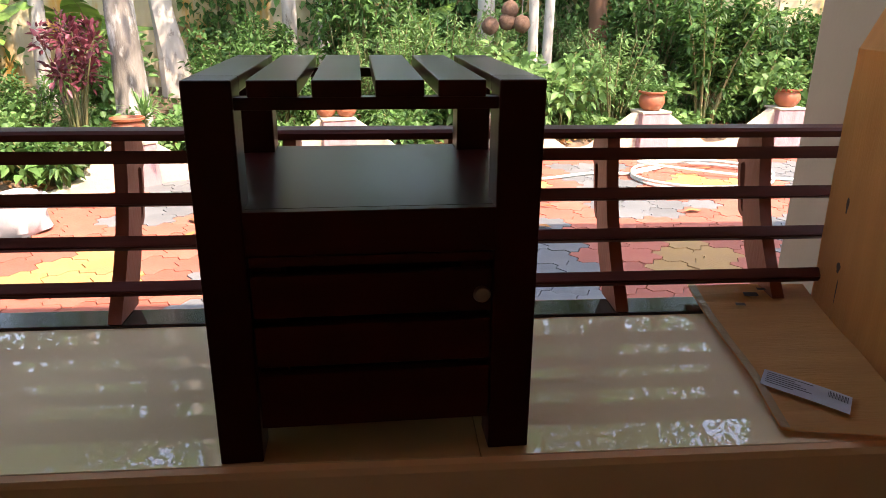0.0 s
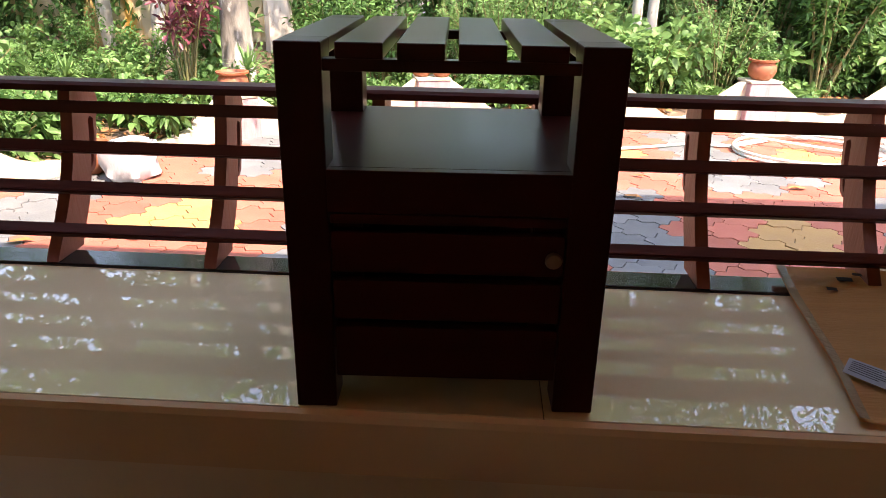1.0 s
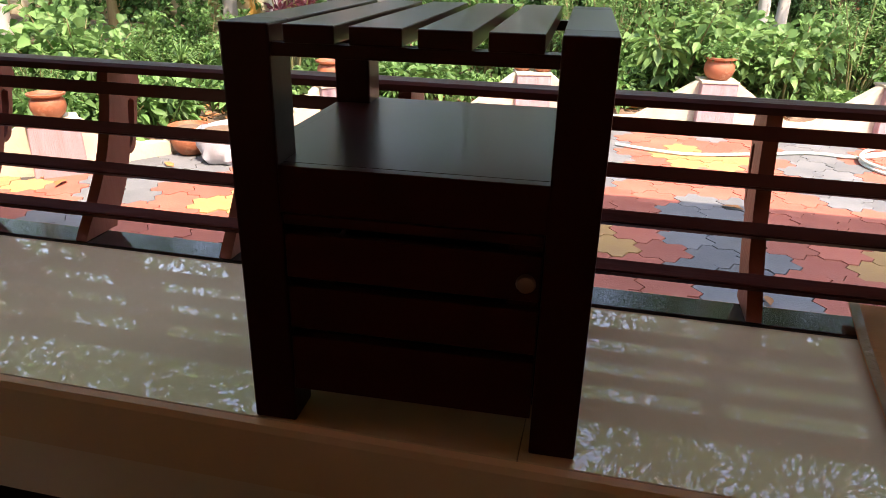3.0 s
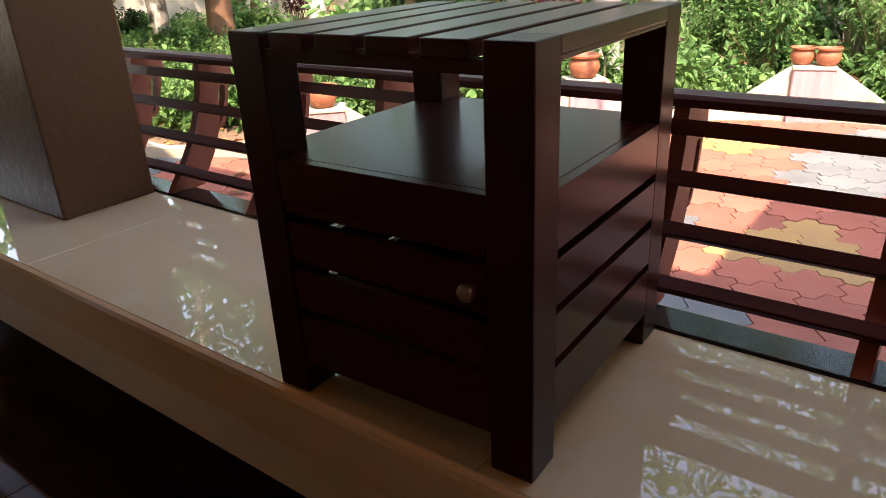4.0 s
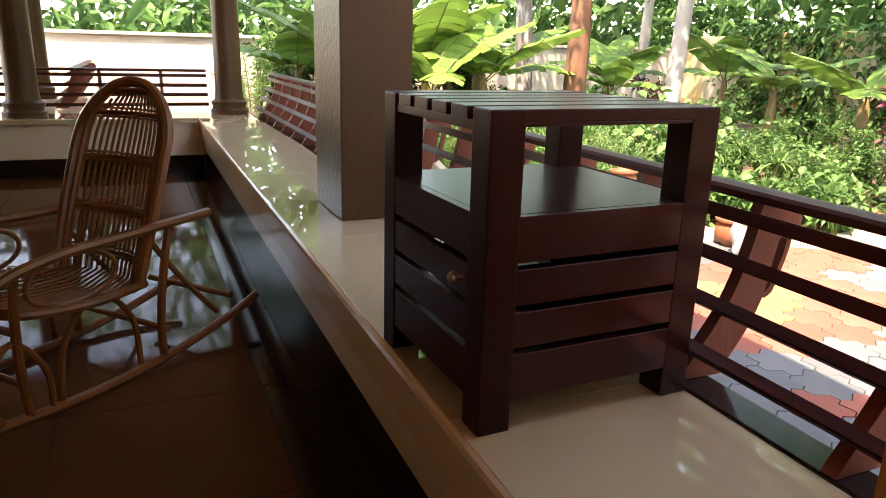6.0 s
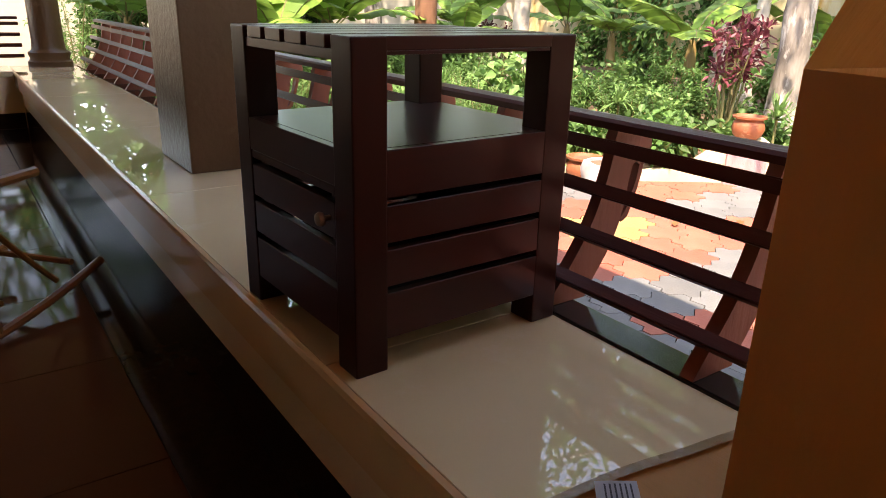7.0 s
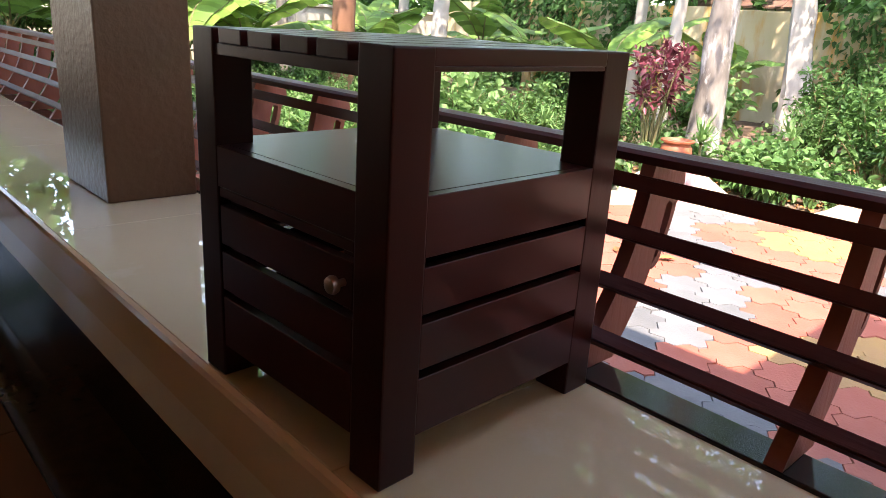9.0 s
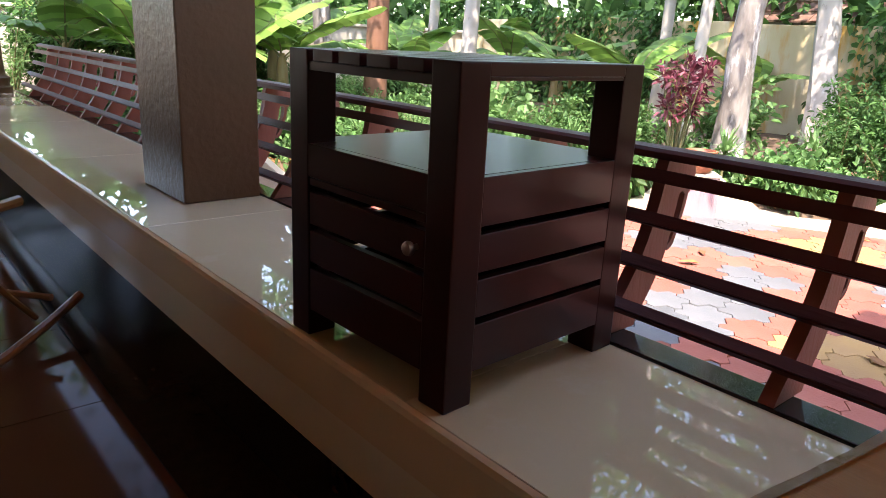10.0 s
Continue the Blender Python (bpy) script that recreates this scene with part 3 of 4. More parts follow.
ARCH = list(np.linspace(0, 0.7, 10)) + [0.7 + 0.3 * math.sin(a) for a in np.linspace(0.12, math.pi / 2, 13)]
cane("back_rim", [back_at(-1, v) for v in ARCH] + [back_at(1, v) for v in ARCH[-2::-1]], 0.019, "arched cane back frame")
cane("inner_rim", [back_at(-0.86, v * 0.955) + Vector((0, 0.006, 0)) for v in ARCH] + [back_at(0.86, v * 0.955) + Vector((0, 0.006, 0)) for v in ARCH[-2::-1]], 0.012)
for v in (0.12, 0.34, 0.60, 0.83):
    cane("back_bar", [back_at(u, v) for u in np.linspace(-1, 1, 9)], 0.009)
# thin canes run down the back and on over the seat
for k in range(-7, 8):
    u = k / 8.6
    seat_line = [(u * 0.23, y, 0.315 + 0.06 * (y + 0.15) - 0.035 * (1 - u * u)) for y in np.linspace(-0.10, 0.27 - 0.06 * u * u, 7)]
    part("cane", tube(bmesh.new(), seat_line[::-1] + [back_at(u, v) for v in np.linspace(0.02, 0.965 - 0.26 * u ** 4, 16)], 0.0052, seg=5), RATTANWEAVE, chair, "", True)
for v0 in (0.10, 0.32, 0.58, 0.81):
    for v in np.linspace(v0, v0 + 0.045, 3):
        part("weft", tube(bmesh.new(), [back_at(u, v) + Vector((0, 0.006 * math.sin(u * 27), 0)) for u in np.linspace(-0.95, 0.95, 25)], 0.0045, seg=5), RATTANWEAVE, chair, "", True)
for y in np.linspace(-0.08, 0.24, 6):
    part("weft", tube(bmesh.new(), [(x, y, 0.309 + 0.06 * (y + 0.15) - 0.035 * (1 - (x / 0.23) ** 2)) for x in np.linspace(-0.225, 0.225, 9)], 0.0055, seg=5), RATTANWEAVE, chair, "", True)

# ---- foliage helpers ----
RNG = np.random.default_rng(7)


def unit(a):
    return a / np.maximum(np.linalg.norm(a, axis=-1, keepdims=True), 1e-9)


def leaf_mesh(base, way, length, width, droop=0.25, fold=0.18, rng=RNG):
    """Leaves of six outline points, folded along the midrib: base points, directions, lengths, widths."""
    n = len(base)
    way = unit(way)
    up = np.tile(np.array([0.0, 0.0, 1.0]), (n, 1)) + rng.normal(0, 0.45, (n, 3))
    side = unit(np.cross(way, up))
    nor = np.cross(side, way)
    L, W = np.reshape(length, (n, 1)), np.reshape(width, (n, 1))
    down = np.array([0, 0, -1.0])
    p0 = base
    q1 = base + way * L * 0.32 + down * L * droop * 0.08
    q2 = base + way * L * 0.70 + down * L * droop * 0.45
    tip = base + way * L + down * L * droop
    lift = nor * W * fold
    v = np.stack([p0, q1 - side * W * 0.5 + lift, q2 - side * W * 0.36 + lift, tip, q2 + side * W * 0.36 + lift, q1 + side * W * 0.5 + lift], 1).reshape(-1, 3)
    i = np.arange(n) * 6
    f = np.concatenate([np.stack([i, i + 1, i + 2, i + 3], 1), np.stack([i, i + 3, i + 4, i + 5], 1)])
    return v, f.tolist()


def sphere_dirs(n, up=0.2, rng=RNG):
    d = unit(rng.normal(0, 1, (n, 3)))
    d[:, 2] += up
    return unit(d)


def joined(name, sets, material):
    vs, fs, o = [], [], 0
    for v, f in sets:
        vs.append(v)
        fs += [[a + o for a in q] for q in f]
        o += len(v)
    return quads_mesh(name, np.concatenate(vs), fs, material)


def put(name, mesh, parent, label=""):
    ob = new(name, mesh)
    ob.parent = parent
    if label:
        ob["label"] = label
    return ob


def make_shrub(label, leafmat, height=0.8, spread=0.45, stems=9, per=34, size=0.09, ratio=0.5, droop=0.3, category="shrub", name="shrub", seed=1, bare=0.25):
    rng = np.random.default_rng(seed)
    ob = thing(name, label, category)
    bm = bmesh.new()
    sets = []
    for k in range(stems):
        a = rng.uniform(0, 6.283)
        r = spread * math.sqrt(rng.uniform(0.02, 1))
        h = height * rng.uniform(0.55, 1.05)
        tip = Vector((r * math.cos(a), r * math.sin(a), h))
        pts = curve((tip.x * 0.15, tip.y * 0.15, -0.06), (tip.x * 0.4, tip.y * 0.4, h * 0.6), tip, 6)
        tube(bm, pts, 0.009 * (0.5 + height), 0.003, 5)
        t = rng.uniform(bare, 1.0, per) ** 0.8
        P = np.array([list(p) for p in pts])
        idx = t * 6
        lo = np.minimum(idx.astype(int), 5)
        base = P[lo] + (P[lo + 1] - P[lo]) * (idx - lo)[:, None]
        way = sphere_dirs(per, 0.25, rng)
        base = base + way * rng.uniform(0, size * 1.1, (per, 1))
        L = 0.84 * size * rng.uniform(0.6, 1.25, per)
        sets.append(leaf_mesh(base, way, L, L * ratio, droop, 0.16, rng))
    tagged(part("branching_stem", bm, STEM, ob), kind="stuff")
    tagged(put("foliage", joined("foliage", sets, leafmat), ob), kind="stuff")
    return ob


def make_rosette(label, leafmat, blades=34, length=0.4, width=0.03, stem=0.25, seed=1):
    """A strap-leaved plant with a fountain of blades on a short stem."""
    rng = np.random.default_rng(seed)
    ob = thing("dracaena", label, "plant")
    part("stem", tube(bmesh.new(), [(0, 0, -0.05), (0.01, 0, stem * 0.5), (0, 0.01, stem)], 0.014, 0.010, 6), STEM, ob)
    vs, fs = [], []
    for k in range(blades):
        a, e = rng.uniform(0, 6.283), rng.uniform(0.15, 1.35)
        L = length * rng.uniform(0.7, 1.1)
        d = Vector((math.cos(a), math.sin(a), 0))
        s = Vector((-d.y, d.x, 0))
        o = len(vs)
        for i in range(5):
            t = i / 4
            p = Vector((0, 0, stem - 0.06 * rng.uniform(0, 1))) + d * L * t * math.cos(e) * (1 - 0.1 * t) + Vector((0, 0, L * t * math.sin(e) - L * 0.45 * t * t * (1.2 - 0.6 * e)))
            w = width * (0.6 + 1.1 * t - 1.65 * t * t)
            vs += [p - s * w, p + s * w]
        fs += [[o + 2 * i, o + 2 * i + 1, o + 2 * i + 3, o + 2 * i + 2] for i in range(4)]
    tagged(put("foliage", quads_mesh("foliage", vs, fs, leafmat), ob), kind="stuff")
    return ob


def make_banana(label, n=7, height=1.3, length=1.3, seed=1):
    """A banana plant: a sheathed stem and long split leaves on ribs."""
    rng = np.random.default_rng(seed)
    ob = thing("banana_plant", label, "banana plant")
    prof = [(0.10, -0.1), (0.095, 0.1), (0.08, height * 0.5), (0.055, height * 0.9), (0.03, height * 1.05)]
    part("stem", lathe(prof, 14, wobble=0.05), BANANASTEM, ob, "brown and green sheathed banana stem", True)
    for k in range(n):
        a = 6.283 * k / n + rng.uniform(-0.4, 0.4)
        e = rng.uniform(0.75, 1.45)
        d = Vector((math.cos(a), math.sin(a), 0))
        s = Vector((-d.y, d.x, 0))
        L = length * rng.uniform(0.65, 1.2)
        bend = rng.uniform(0.25, 0.6)
        M = 12
        mid = [Vector((0, 0, height * rng.uniform(0.93, 0.97))) + d * L * t * math.cos(e * (1 - 0.35 * t)) + Vector((0, 0, L * t * math.sin(e) - L * bend * t * t)) for t in (i / M for i in range(M + 1))]
        leaf = part("leaf_rib", tube(bmesh.new(), mid, 0.012, 0.004, 5), STEM, ob)
        vs, fs = [], []
        for sgn in (-1, 1):
            for i in range(2, M):
                t0, t1 = i / M, (i + 1) / M
                w = lambda t: 0.19 * length * math.sin(min(1.0, (t - 0.1) / 0.9) * 3.05) ** 0.55
                tear = rng.uniform(0, 0.035) if rng.uniform() < 0.25 else 0.0
                sag = 0.16 + rng.uniform(-0.03, 0.03)
                o = len(vs)
                d0, d1 = (mid[i + 1] - mid[i]).normalized(), (mid[i + 1] - mid[i]).normalized()
                e0, e1 = mid[i] + s * sgn * w(t0) + d0 * 0.05 - Vector((0, 0, sag * w(t0) * 2)), mid[i + 1] + s * sgn * w(t1) + d1 * (0.05 - tear) - Vector((0, 0, sag * w(t1) * 2))
                vs += [mid[i], mid[i + 1], (mid[i + 1] + e1) / 2 + Vector((0, 0, 0.02)), (mid[i] + e0) / 2 + Vector((0, 0, 0.02)), e1, e0]
                fs += [[o, o + 1, o + 2, o + 3], [o + 3, o + 2, o + 4, o + 5]]
        put("leaf_blade", quads_mesh("leaf_blade", vs, fs, LEAFBANANA), ob)
    return ob


def make_tree(label, bark, r=0.13, height=4.5, lean=(0.2, 0.1), crown=2.0, leaves=2600, leafmat=LEAF, seed=1, knots=0.12):
    rng = np.random.default_rng(seed)
    ob = thing("tree", label, "tree")
    bm = bmesh.new()
    path = [Vector((lean[0] * t * t + 0.05 * math.sin(5 * t + seed), lean[1] * t * t + 0.05 * math.cos(4 * t + seed), -0.1 + (height + 0.1) * t)) for t in (i / 16 for i in range(17))]
    tube(bm, path, r * 1.12, r * 0.5, 14)
    for v in bm.verts:
        a = math.atan2(v.co.y, v.co.x)
        flare = max(0.0, 0.35 - v.co.z) * 0.9
        c = Vector((lean[0] * (v.co.z / height) ** 2, lean[1] * (v.co.z / height) ** 2, v.co.z))
        v.co += (v.co - c) * (knots * noise.noise(Vector((math.cos(a) * 1.5, math.sin(a) * 1.5, v.co.z * 2 + seed))) + flare * (0.6 + 0.4 * math.sin(4 * a + seed)))
    part("trunk", bm, bark, ob, "", True)
    sets = []
    top = path[-1]
    for k in range(8):
        a = k * 2.4 + seed
        st = path[9 + k % 8]
        end = st + Vector((math.cos(a), math.sin(a), 0.55)) * crown * rng.uniform(0.55, 1.0)
        pts = curve(st, (st + end) / 2 + Vector((0, 0, 0.25)), end, 6)
        part("limb", tube(bmesh.new(), pts, r * 0.38, r * 0.1, 7), bark, ob, "", True)
        m = leaves // 8
        c = rng.integers(0, 9, m)
        hubs = np.array([list(end)] * 9) + rng.normal(0, crown * 0.36, (9, 3)) * np.array([1, 1, 0.6])
        base = hubs[c] + rng.normal(0, crown * 0.14, (m, 3))
        L = rng.uniform(0.08, 0.17, m)
        sets.append(leaf_mesh(base, sphere_dirs(m, -0.1, rng), L, L * 0.42, 0.3, 0.15, rng))
    put("crown", joined("crown", sets, leafmat), ob)
    return ob


def placed(ob, x, y, z, rz=0, s=1.0, sz=None):
    ob.matrix_basis = Matrix.LocRotScale((x, y, z), Euler((0, 0, radians(rz))), (s, s, sz or s))
    return ob


def again(ob, x, y, z, rz=0, s=1.0, sz=None):
    c = copy_thing(ob, pose(0, 0, 0))
    return placed(c, x, y, z, rz, s, sz)


# ---- garden ground ----
BORDER = [(-9.4, 0.6), (-6.4, 1.15), (-4.35, 1.75), (-2.75, 2.74), (-1.63, 4.42), (-0.17, 5.15), (1.29, 5.25), (2.68, 5.48), (4.1, 5.7), (9.4, 6.0)]


def border_y(x):
    for (xa, ya), (xb, yb) in zip(BORDER, BORDER[1:]):
        if x <= xb:
            return ya + (yb - ya) * (x - xa) / (xb - xa)
    return BORDER[-1][1]


bm = bmesh.new()
bmesh.ops.create_grid(bm, x_segments=8, y_segments=8, size=260)
bmesh.ops.translate(bm, verts=bm.verts, vec=(0, 0, GROUND - 0.055))
structure("ground", bm, SOIL, "brown earth reaching far behind the garden", "ground")


def bed_z(x, y):
    return -0.07 + 0.05 * noise.noise(Vector((x * 0.9, y * 0.9, 3))) + 0.025 * noise.noise(Vector((x * 4, y * 4, 1))) + 0.012 * max(0, y - border_y(x)) - 0.08 * max(0.0, 1 - (y - border_y(x)) / 0.3)


bm = bmesh.new()
NX, NY = 110, 40
g = []
for i in range(NX + 1):
    x = -9.4 + 18.8 * i / NX
    y0 = border_y(x) + 0.03
    g.append([bm.verts.new((x, y0 + (9.0 - y0) * (j / NY), bed_z(x, y0 + (9.0 - y0) * (j / NY)))) for j in range(NY + 1)])
for i in range(NX):
    for j in range(NY):
        bm.faces.new((g[i][j], g[i + 1][j], g[i + 1][j + 1], g[i][j + 1]))
structure("planting_bed", bm, SOIL, "raised bed of brown soil with dry litter", "soil", True)

# compound walls
for k in range(10):
    x0 = -9.5 + 1.9 * k
    structure("compound_wall", box(x0, x0 + 1.885, 9.0, 9.15, -0.3, 1.42 + 0.03 * ((k * 5) % 3), 0.01), WALLOLD, "yellow-stained old concrete compound wall panel", "wall")
structure("compound_wall_side", box(-9.75, -9.55, -6.0, 9.1, -0.3, 1.15, 0.02), WALLWHITE, "whitewashed weathered compound wall with black stains", "wall")
structure("compound_wall_coping", box(-9.8, -9.5, -6.0, 9.0, 1.152, 1.2, 0.01), WALLWHITE, "weathered coping of the whitewashed wall", "coping")


# ---- border pedestals, swoops and pots ----
def swoop(p, q, za, zb):
    (xa, ya), (xb, yb) = p, q
    L = math.hypot(xb - xa, yb - ya)
    top = [(L * u, -0.13 + 0.30 * max(za - max(0.0, u * L - 0.13) / 0.44, zb - max(0.0, (1 - u) * L - 0.13) / 0.44, 0.10 + 0.12 * math.cos(6.283 * u) if max(za, zb) > 0.5 else 0.1)) for u in (i / 24 for i in range(25))]
    pts = [(0, GROUND - 0.05)] + [(L, GROUND - 0.05)] + top[::-1]
    bm = prism(pts, "y", -0.05, 0.05, 0.004)
    bmesh.ops.transform(bm, matrix=pose(xa, ya, 0, 0, 0, math.degrees(math.atan2(yb - ya, xb - xa))), verts=bm.verts)
    structure("border_wall", bm, BORDERPAINT, "cream plastered low garden border with swooping top", "border wall")


def pedestal(x, y, rz, drop=0.0):
    ob = thing("pedestal", "cream and mauve painted masonry pedestal in the garden border", "pedestal", pose(x, y, GROUND - drop, 0, 0, rz), "border pedestals")
    bm = box(-0.15, 0.15, -0.13, 0.12, -0.05, 0.372)
    for v in bm.verts:
        if v.co.z > 0.2:
            v.co.x *= 0.92
            v.co.y *= 0.92
    bmesh.ops.bevel(bm, geom=bm.edges[:], offset=0.006, segments=1, affect="EDGES")
    part("body", bm, MAUVE, ob, "mauve painted front with drip stains")
    part("cap", box(-0.146, 0.146, -0.128, 0.12, 0.372, 0.392, 0.006), BORDERPAINT, ob)
    return ob


PED = BORDER[2:9]
for k, (x, y) in enumerate(PED):
    a, b = BORDER[k + 1], BORDER[k + 3]
    pedestal(x, y, math.degrees(math.atan2(b[1] - a[1], b[0] - a[0])), 0.065 if k in (1, 2) else 0.0)
for p, q in zip(BORDER, BORDER[1:]):
    swoop(p, q, *[(0.85 if r in (PED[1], PED[2]) else 1.07) if r in PED else 0.2 for r in (p, q)])


def clay_pot(x, y, z, s=1.0, scallop=False, label="round terracotta clay pot with a plant on a pedestal", r=1.0):
    ob = thing("clay_pot", label, "pot", pose(x, y, z), "clay pots")
    prof = [(0.07, 0.0), (0.10, 0.03), (0.118, 0.075), (0.112, 0.12), (0.095, 0.145), (0.10, 0.152), (0.122, 0.158), (0.124, 0.172), (0.108, 0.174), (0.095, 0.150), (0.02, 0.147)]
    bm = lathe([(r * a * s, b * s) for a, b in prof], 28)
    if scallop:
        for v in bm.verts:
            if v.co.z > 0.148 * s and math.hypot(v.co.x, v.co.y) > 0.1 * s:
                v.co.z += 0.010 * math.sin(math.atan2(v.co.y, v.co.x) * 14)
    part("pot", bm, CLAY, ob, "", True)
    part("earth", lathe([(0.092 * s * r, 0.140 * s), (0.09 * s * r, 0.155 * s), (0.03, 0.162 * s)], 16), SOIL, ob, "", True)
    return ob


PT = GROUND + 0.3925
for (x, y), s, sc in ((PED[0], 0.9, False), (PED[1], 0.85, False), (PED[2], 1.0, True), (PED[4], 1.0, False), (PED[5], 1.0, False), (PED[6], 1.0, False)):
    clay_pot(x, y - 0.005, PT - (0.065 if x in (PED[1][0], PED[2][0]) else 0.0), s, sc)
clay_pot(PED[3][0] - 0.085, PED[3][1], PT, 0.72, label="small terracotta clay pot, one of two on a pedestal")
clay_pot(PED[3][0] + 0.085, PED[3][1], PT, 0.72, label="small terracotta clay pot, one of two on a pedestal")
clay_pot(-2.22, 3.33, GROUND + 0.005, 1.1, label="terracotta clay pot standing at the bed's edge")
bag = thing("grow_bag", "crumpled white plastic grow bag filled with soil", "grow bag", pose(-1.92, 3.25, GROUND + 0.004))
bm = lathe([(0.13, 0.0), (0.155, 0.03), (0.165, 0.10), (0.16, 0.18), (0.165, 0.215), (0.15, 0.22), (0.14, 0.19), (0.02, 0.185)], 30)
for v in bm.verts:
    v.co += Vector((v.co.x, v.co.y, 0)) * 0.22 * noise.noise(v.co * 14) + Vector((0, 0, 0.02 * noise.noise(v.co * 9)))
part("bag", bm, BAG, bag, "", True)
part("earth", lathe([(0.135, 0.17), (0.13, 0.198), (0.03, 0.205)], 16), SOIL, bag, "", True)

# garden hose on the paving
hose = thing("garden_hose", "pale grey-green garden hose lying coiled on the paving", "hose", pose(0, 0, GROUND + 0.014))
pts = [(0.55, 4.42, 0), (1.0, 4.28, 0), (1.5, 4.42, 0), (1.9, 4.58, 0), (2.2, 4.55, 0)]
for k in range(22):
    a = 1.9 + k * 0.62
    pts.append((2.75 + (0.52 + 0.02 * (k % 5)) * math.cos(a), 4.42 + (0.40 + 0.025 * (k % 4)) * math.sin(a), 0.012 * (k // 5)))
pts += [(3.4, 4.3, 0.0), (4.0, 4.5, 0), (4.8, 4.4, 0)]
part("hose", tube(bmesh.new(), spline(pts, 5), 0.0115, seg=7), HOSE, hose, "", True)

# stack of old bricks by the wall
for k in range(9):
    ob = tagged(solid("brick", box(-0.11, 0.11, -0.055, 0.055, 0, 0.072, 0.006, 1), BRICK), "old red brick in a loose stack by the wall", "brick", "stacked bricks")
    ob.matrix_basis = pose(-1.55 + 0.25 * (k % 3) + 0.05 * (k // 3), 7.9 + 0.02 * (k % 2), bed_z(-1.4, 7.9) + 0.02 + 0.074 * (k // 3), 0, 0, 5 * (k % 3) - 4)

# hanging coconut shells
for k, (dx, dz) in enumerate(((-0.17, -0.02), (0.0, 0.02), (0.13, 0.0), (0.02, 0.13))):
    ob = thing("coconut", "brown hairy coconut hanging on a string among the plants", "coconut", pose(1.42 + dx, 6.05 + 0.05 * (k % 2), 0.93 + dz), "hanging coconuts")
    bm = lathe([(0.02, -0.085), (0.06, -0.065), (0.082, -0.02), (0.08, 0.02), (0.055, 0.06), (0.015, 0.08)], 16)
    for v in bm.verts:
        v.co *= 1 + 0.12 * noise.noise(v.co * 25 + Vector((k, 0, 0)))
    part("shell", bm, COCO, ob, "", True)
    part("string", tube(bmesh.new(), [(0, 0, 0.07), (0.01, 0, 0.5), (0, 0, 1.6)], 0.004, seg=5), BARK, ob)

# ---- trees ----
T1 = placed(make_tree("thick grey tree trunk with lichen patches behind the potted pedestal", BARK, 0.125, 4.6, (0.15, 0.3), 2.1, 2300, LEAF, 3, 0.2), -1.85, 5.3, -0.05)
T2 = placed(make_tree("pale twisted tree trunk before the stained wall", BARKPALE, 0.15, 4.4, (-0.5, 0.2), 2.0, 3400, LEAF, 8, 0.32), -2.40, 8.3, 0.0)
T3 = placed(make_tree("slim pale straight tree trunk", BARKPALE, 0.075, 5.2, (-0.1, 0.0), 1.7, 2800, LEAFLIGHT, 5, 0.06), -3.3, 7.0, -0.03)
T4 = placed(make_tree("reddish-brown straight tree trunk in the garden", BARKRED, 0.13, 5.0, (0.05, 0.1), 2.0, 3400, LEAF, 12, 0.06), -5.75, 4.16, -0.03)
again(T3, -6.05, 6.0, -0.03, 70, 1.45, 1.05)
again(T1, -6.45, 3.92, -0.03, 130, 0.85, 1.0)
again(T3, 1.75, 6.6, -0.03, 200, 0.7, 0.9)
again(T3, 2.1, 7.2, -0.03, 20, 0.75, 0.95)
again(T4, 3.4, 7.6, 0.0, 50, 0.6, 0.9)
again(T2, -0.9, 8.0, 0.0, 100, 0.55, 0.95)
again(T3, -4.6, 8.2, 0.0, 300, 1.1, 1.0)
again(T4, 3.0, 8.4, 0.0, 160, 0.9, 1.0)
again(T1, 5.6, 7.4, 0.0, 210, 0.9, 1.0)
again(T3, -8.4, 7.2, 0.0, 15, 1.2, 1.0)

T5 = placed(make_tree("tall slim garden tree with a wide leafy crown", BARKPALE, 0.10, 7.0, (0.2, -0.3), 2.7, 3000, LEAF, 17, 0.08), 1.5, 7.9, 0.0)
for x, y, rz, sc in ((5.4, 6.6, 200, 1.0), (-0.5, 8.6, 300, 0.9), (4.0, 8.3, 20, 1.0)):
    again(T5, x, y, 0.0, rz, sc)

# ---- banana plants ----
B1 = placed(make_banana("banana plant with long torn light green leaves", 6, 1.0, 1.35, 4), -3.95, 6.75, -0.05, 20, 1.0, 0.7)
for x, y, rz, s in ((-6.9, 5.6, 80, 0.95), (-5.6, 7.2, 150, 1.05), (-3.3, 8.3, 220, 0.95), (-7.6, 2.7, 300, 1.1), (-8.3, 3.7, 45, 1.2), (-7.9, 6.2, 110, 1.1), (-6.9, 7.6, 260, 1.15), (-8.7, 1.9, 190, 1.0), (-7.0, 2.1, 15, 1.35), (-7.5, 1.35, 100, 1.2), (-6.3, 1.75, 240, 1.2), (-5.7, 2.4, 60, 1.1), (-6.6, 2.7, 330, 1.3), (-8.0, 2.9, 20, 1.3), (-6.1, 3.2, 140, 1.2), (-7.1, 3.6, 200, 1.3), (0.55, 8.2, 30, 0.9), (4.6, 8.3, 120, 1.0)):
    again(B1, x, y, -0.04, rz, 0.82 * s, 0.66 * s)

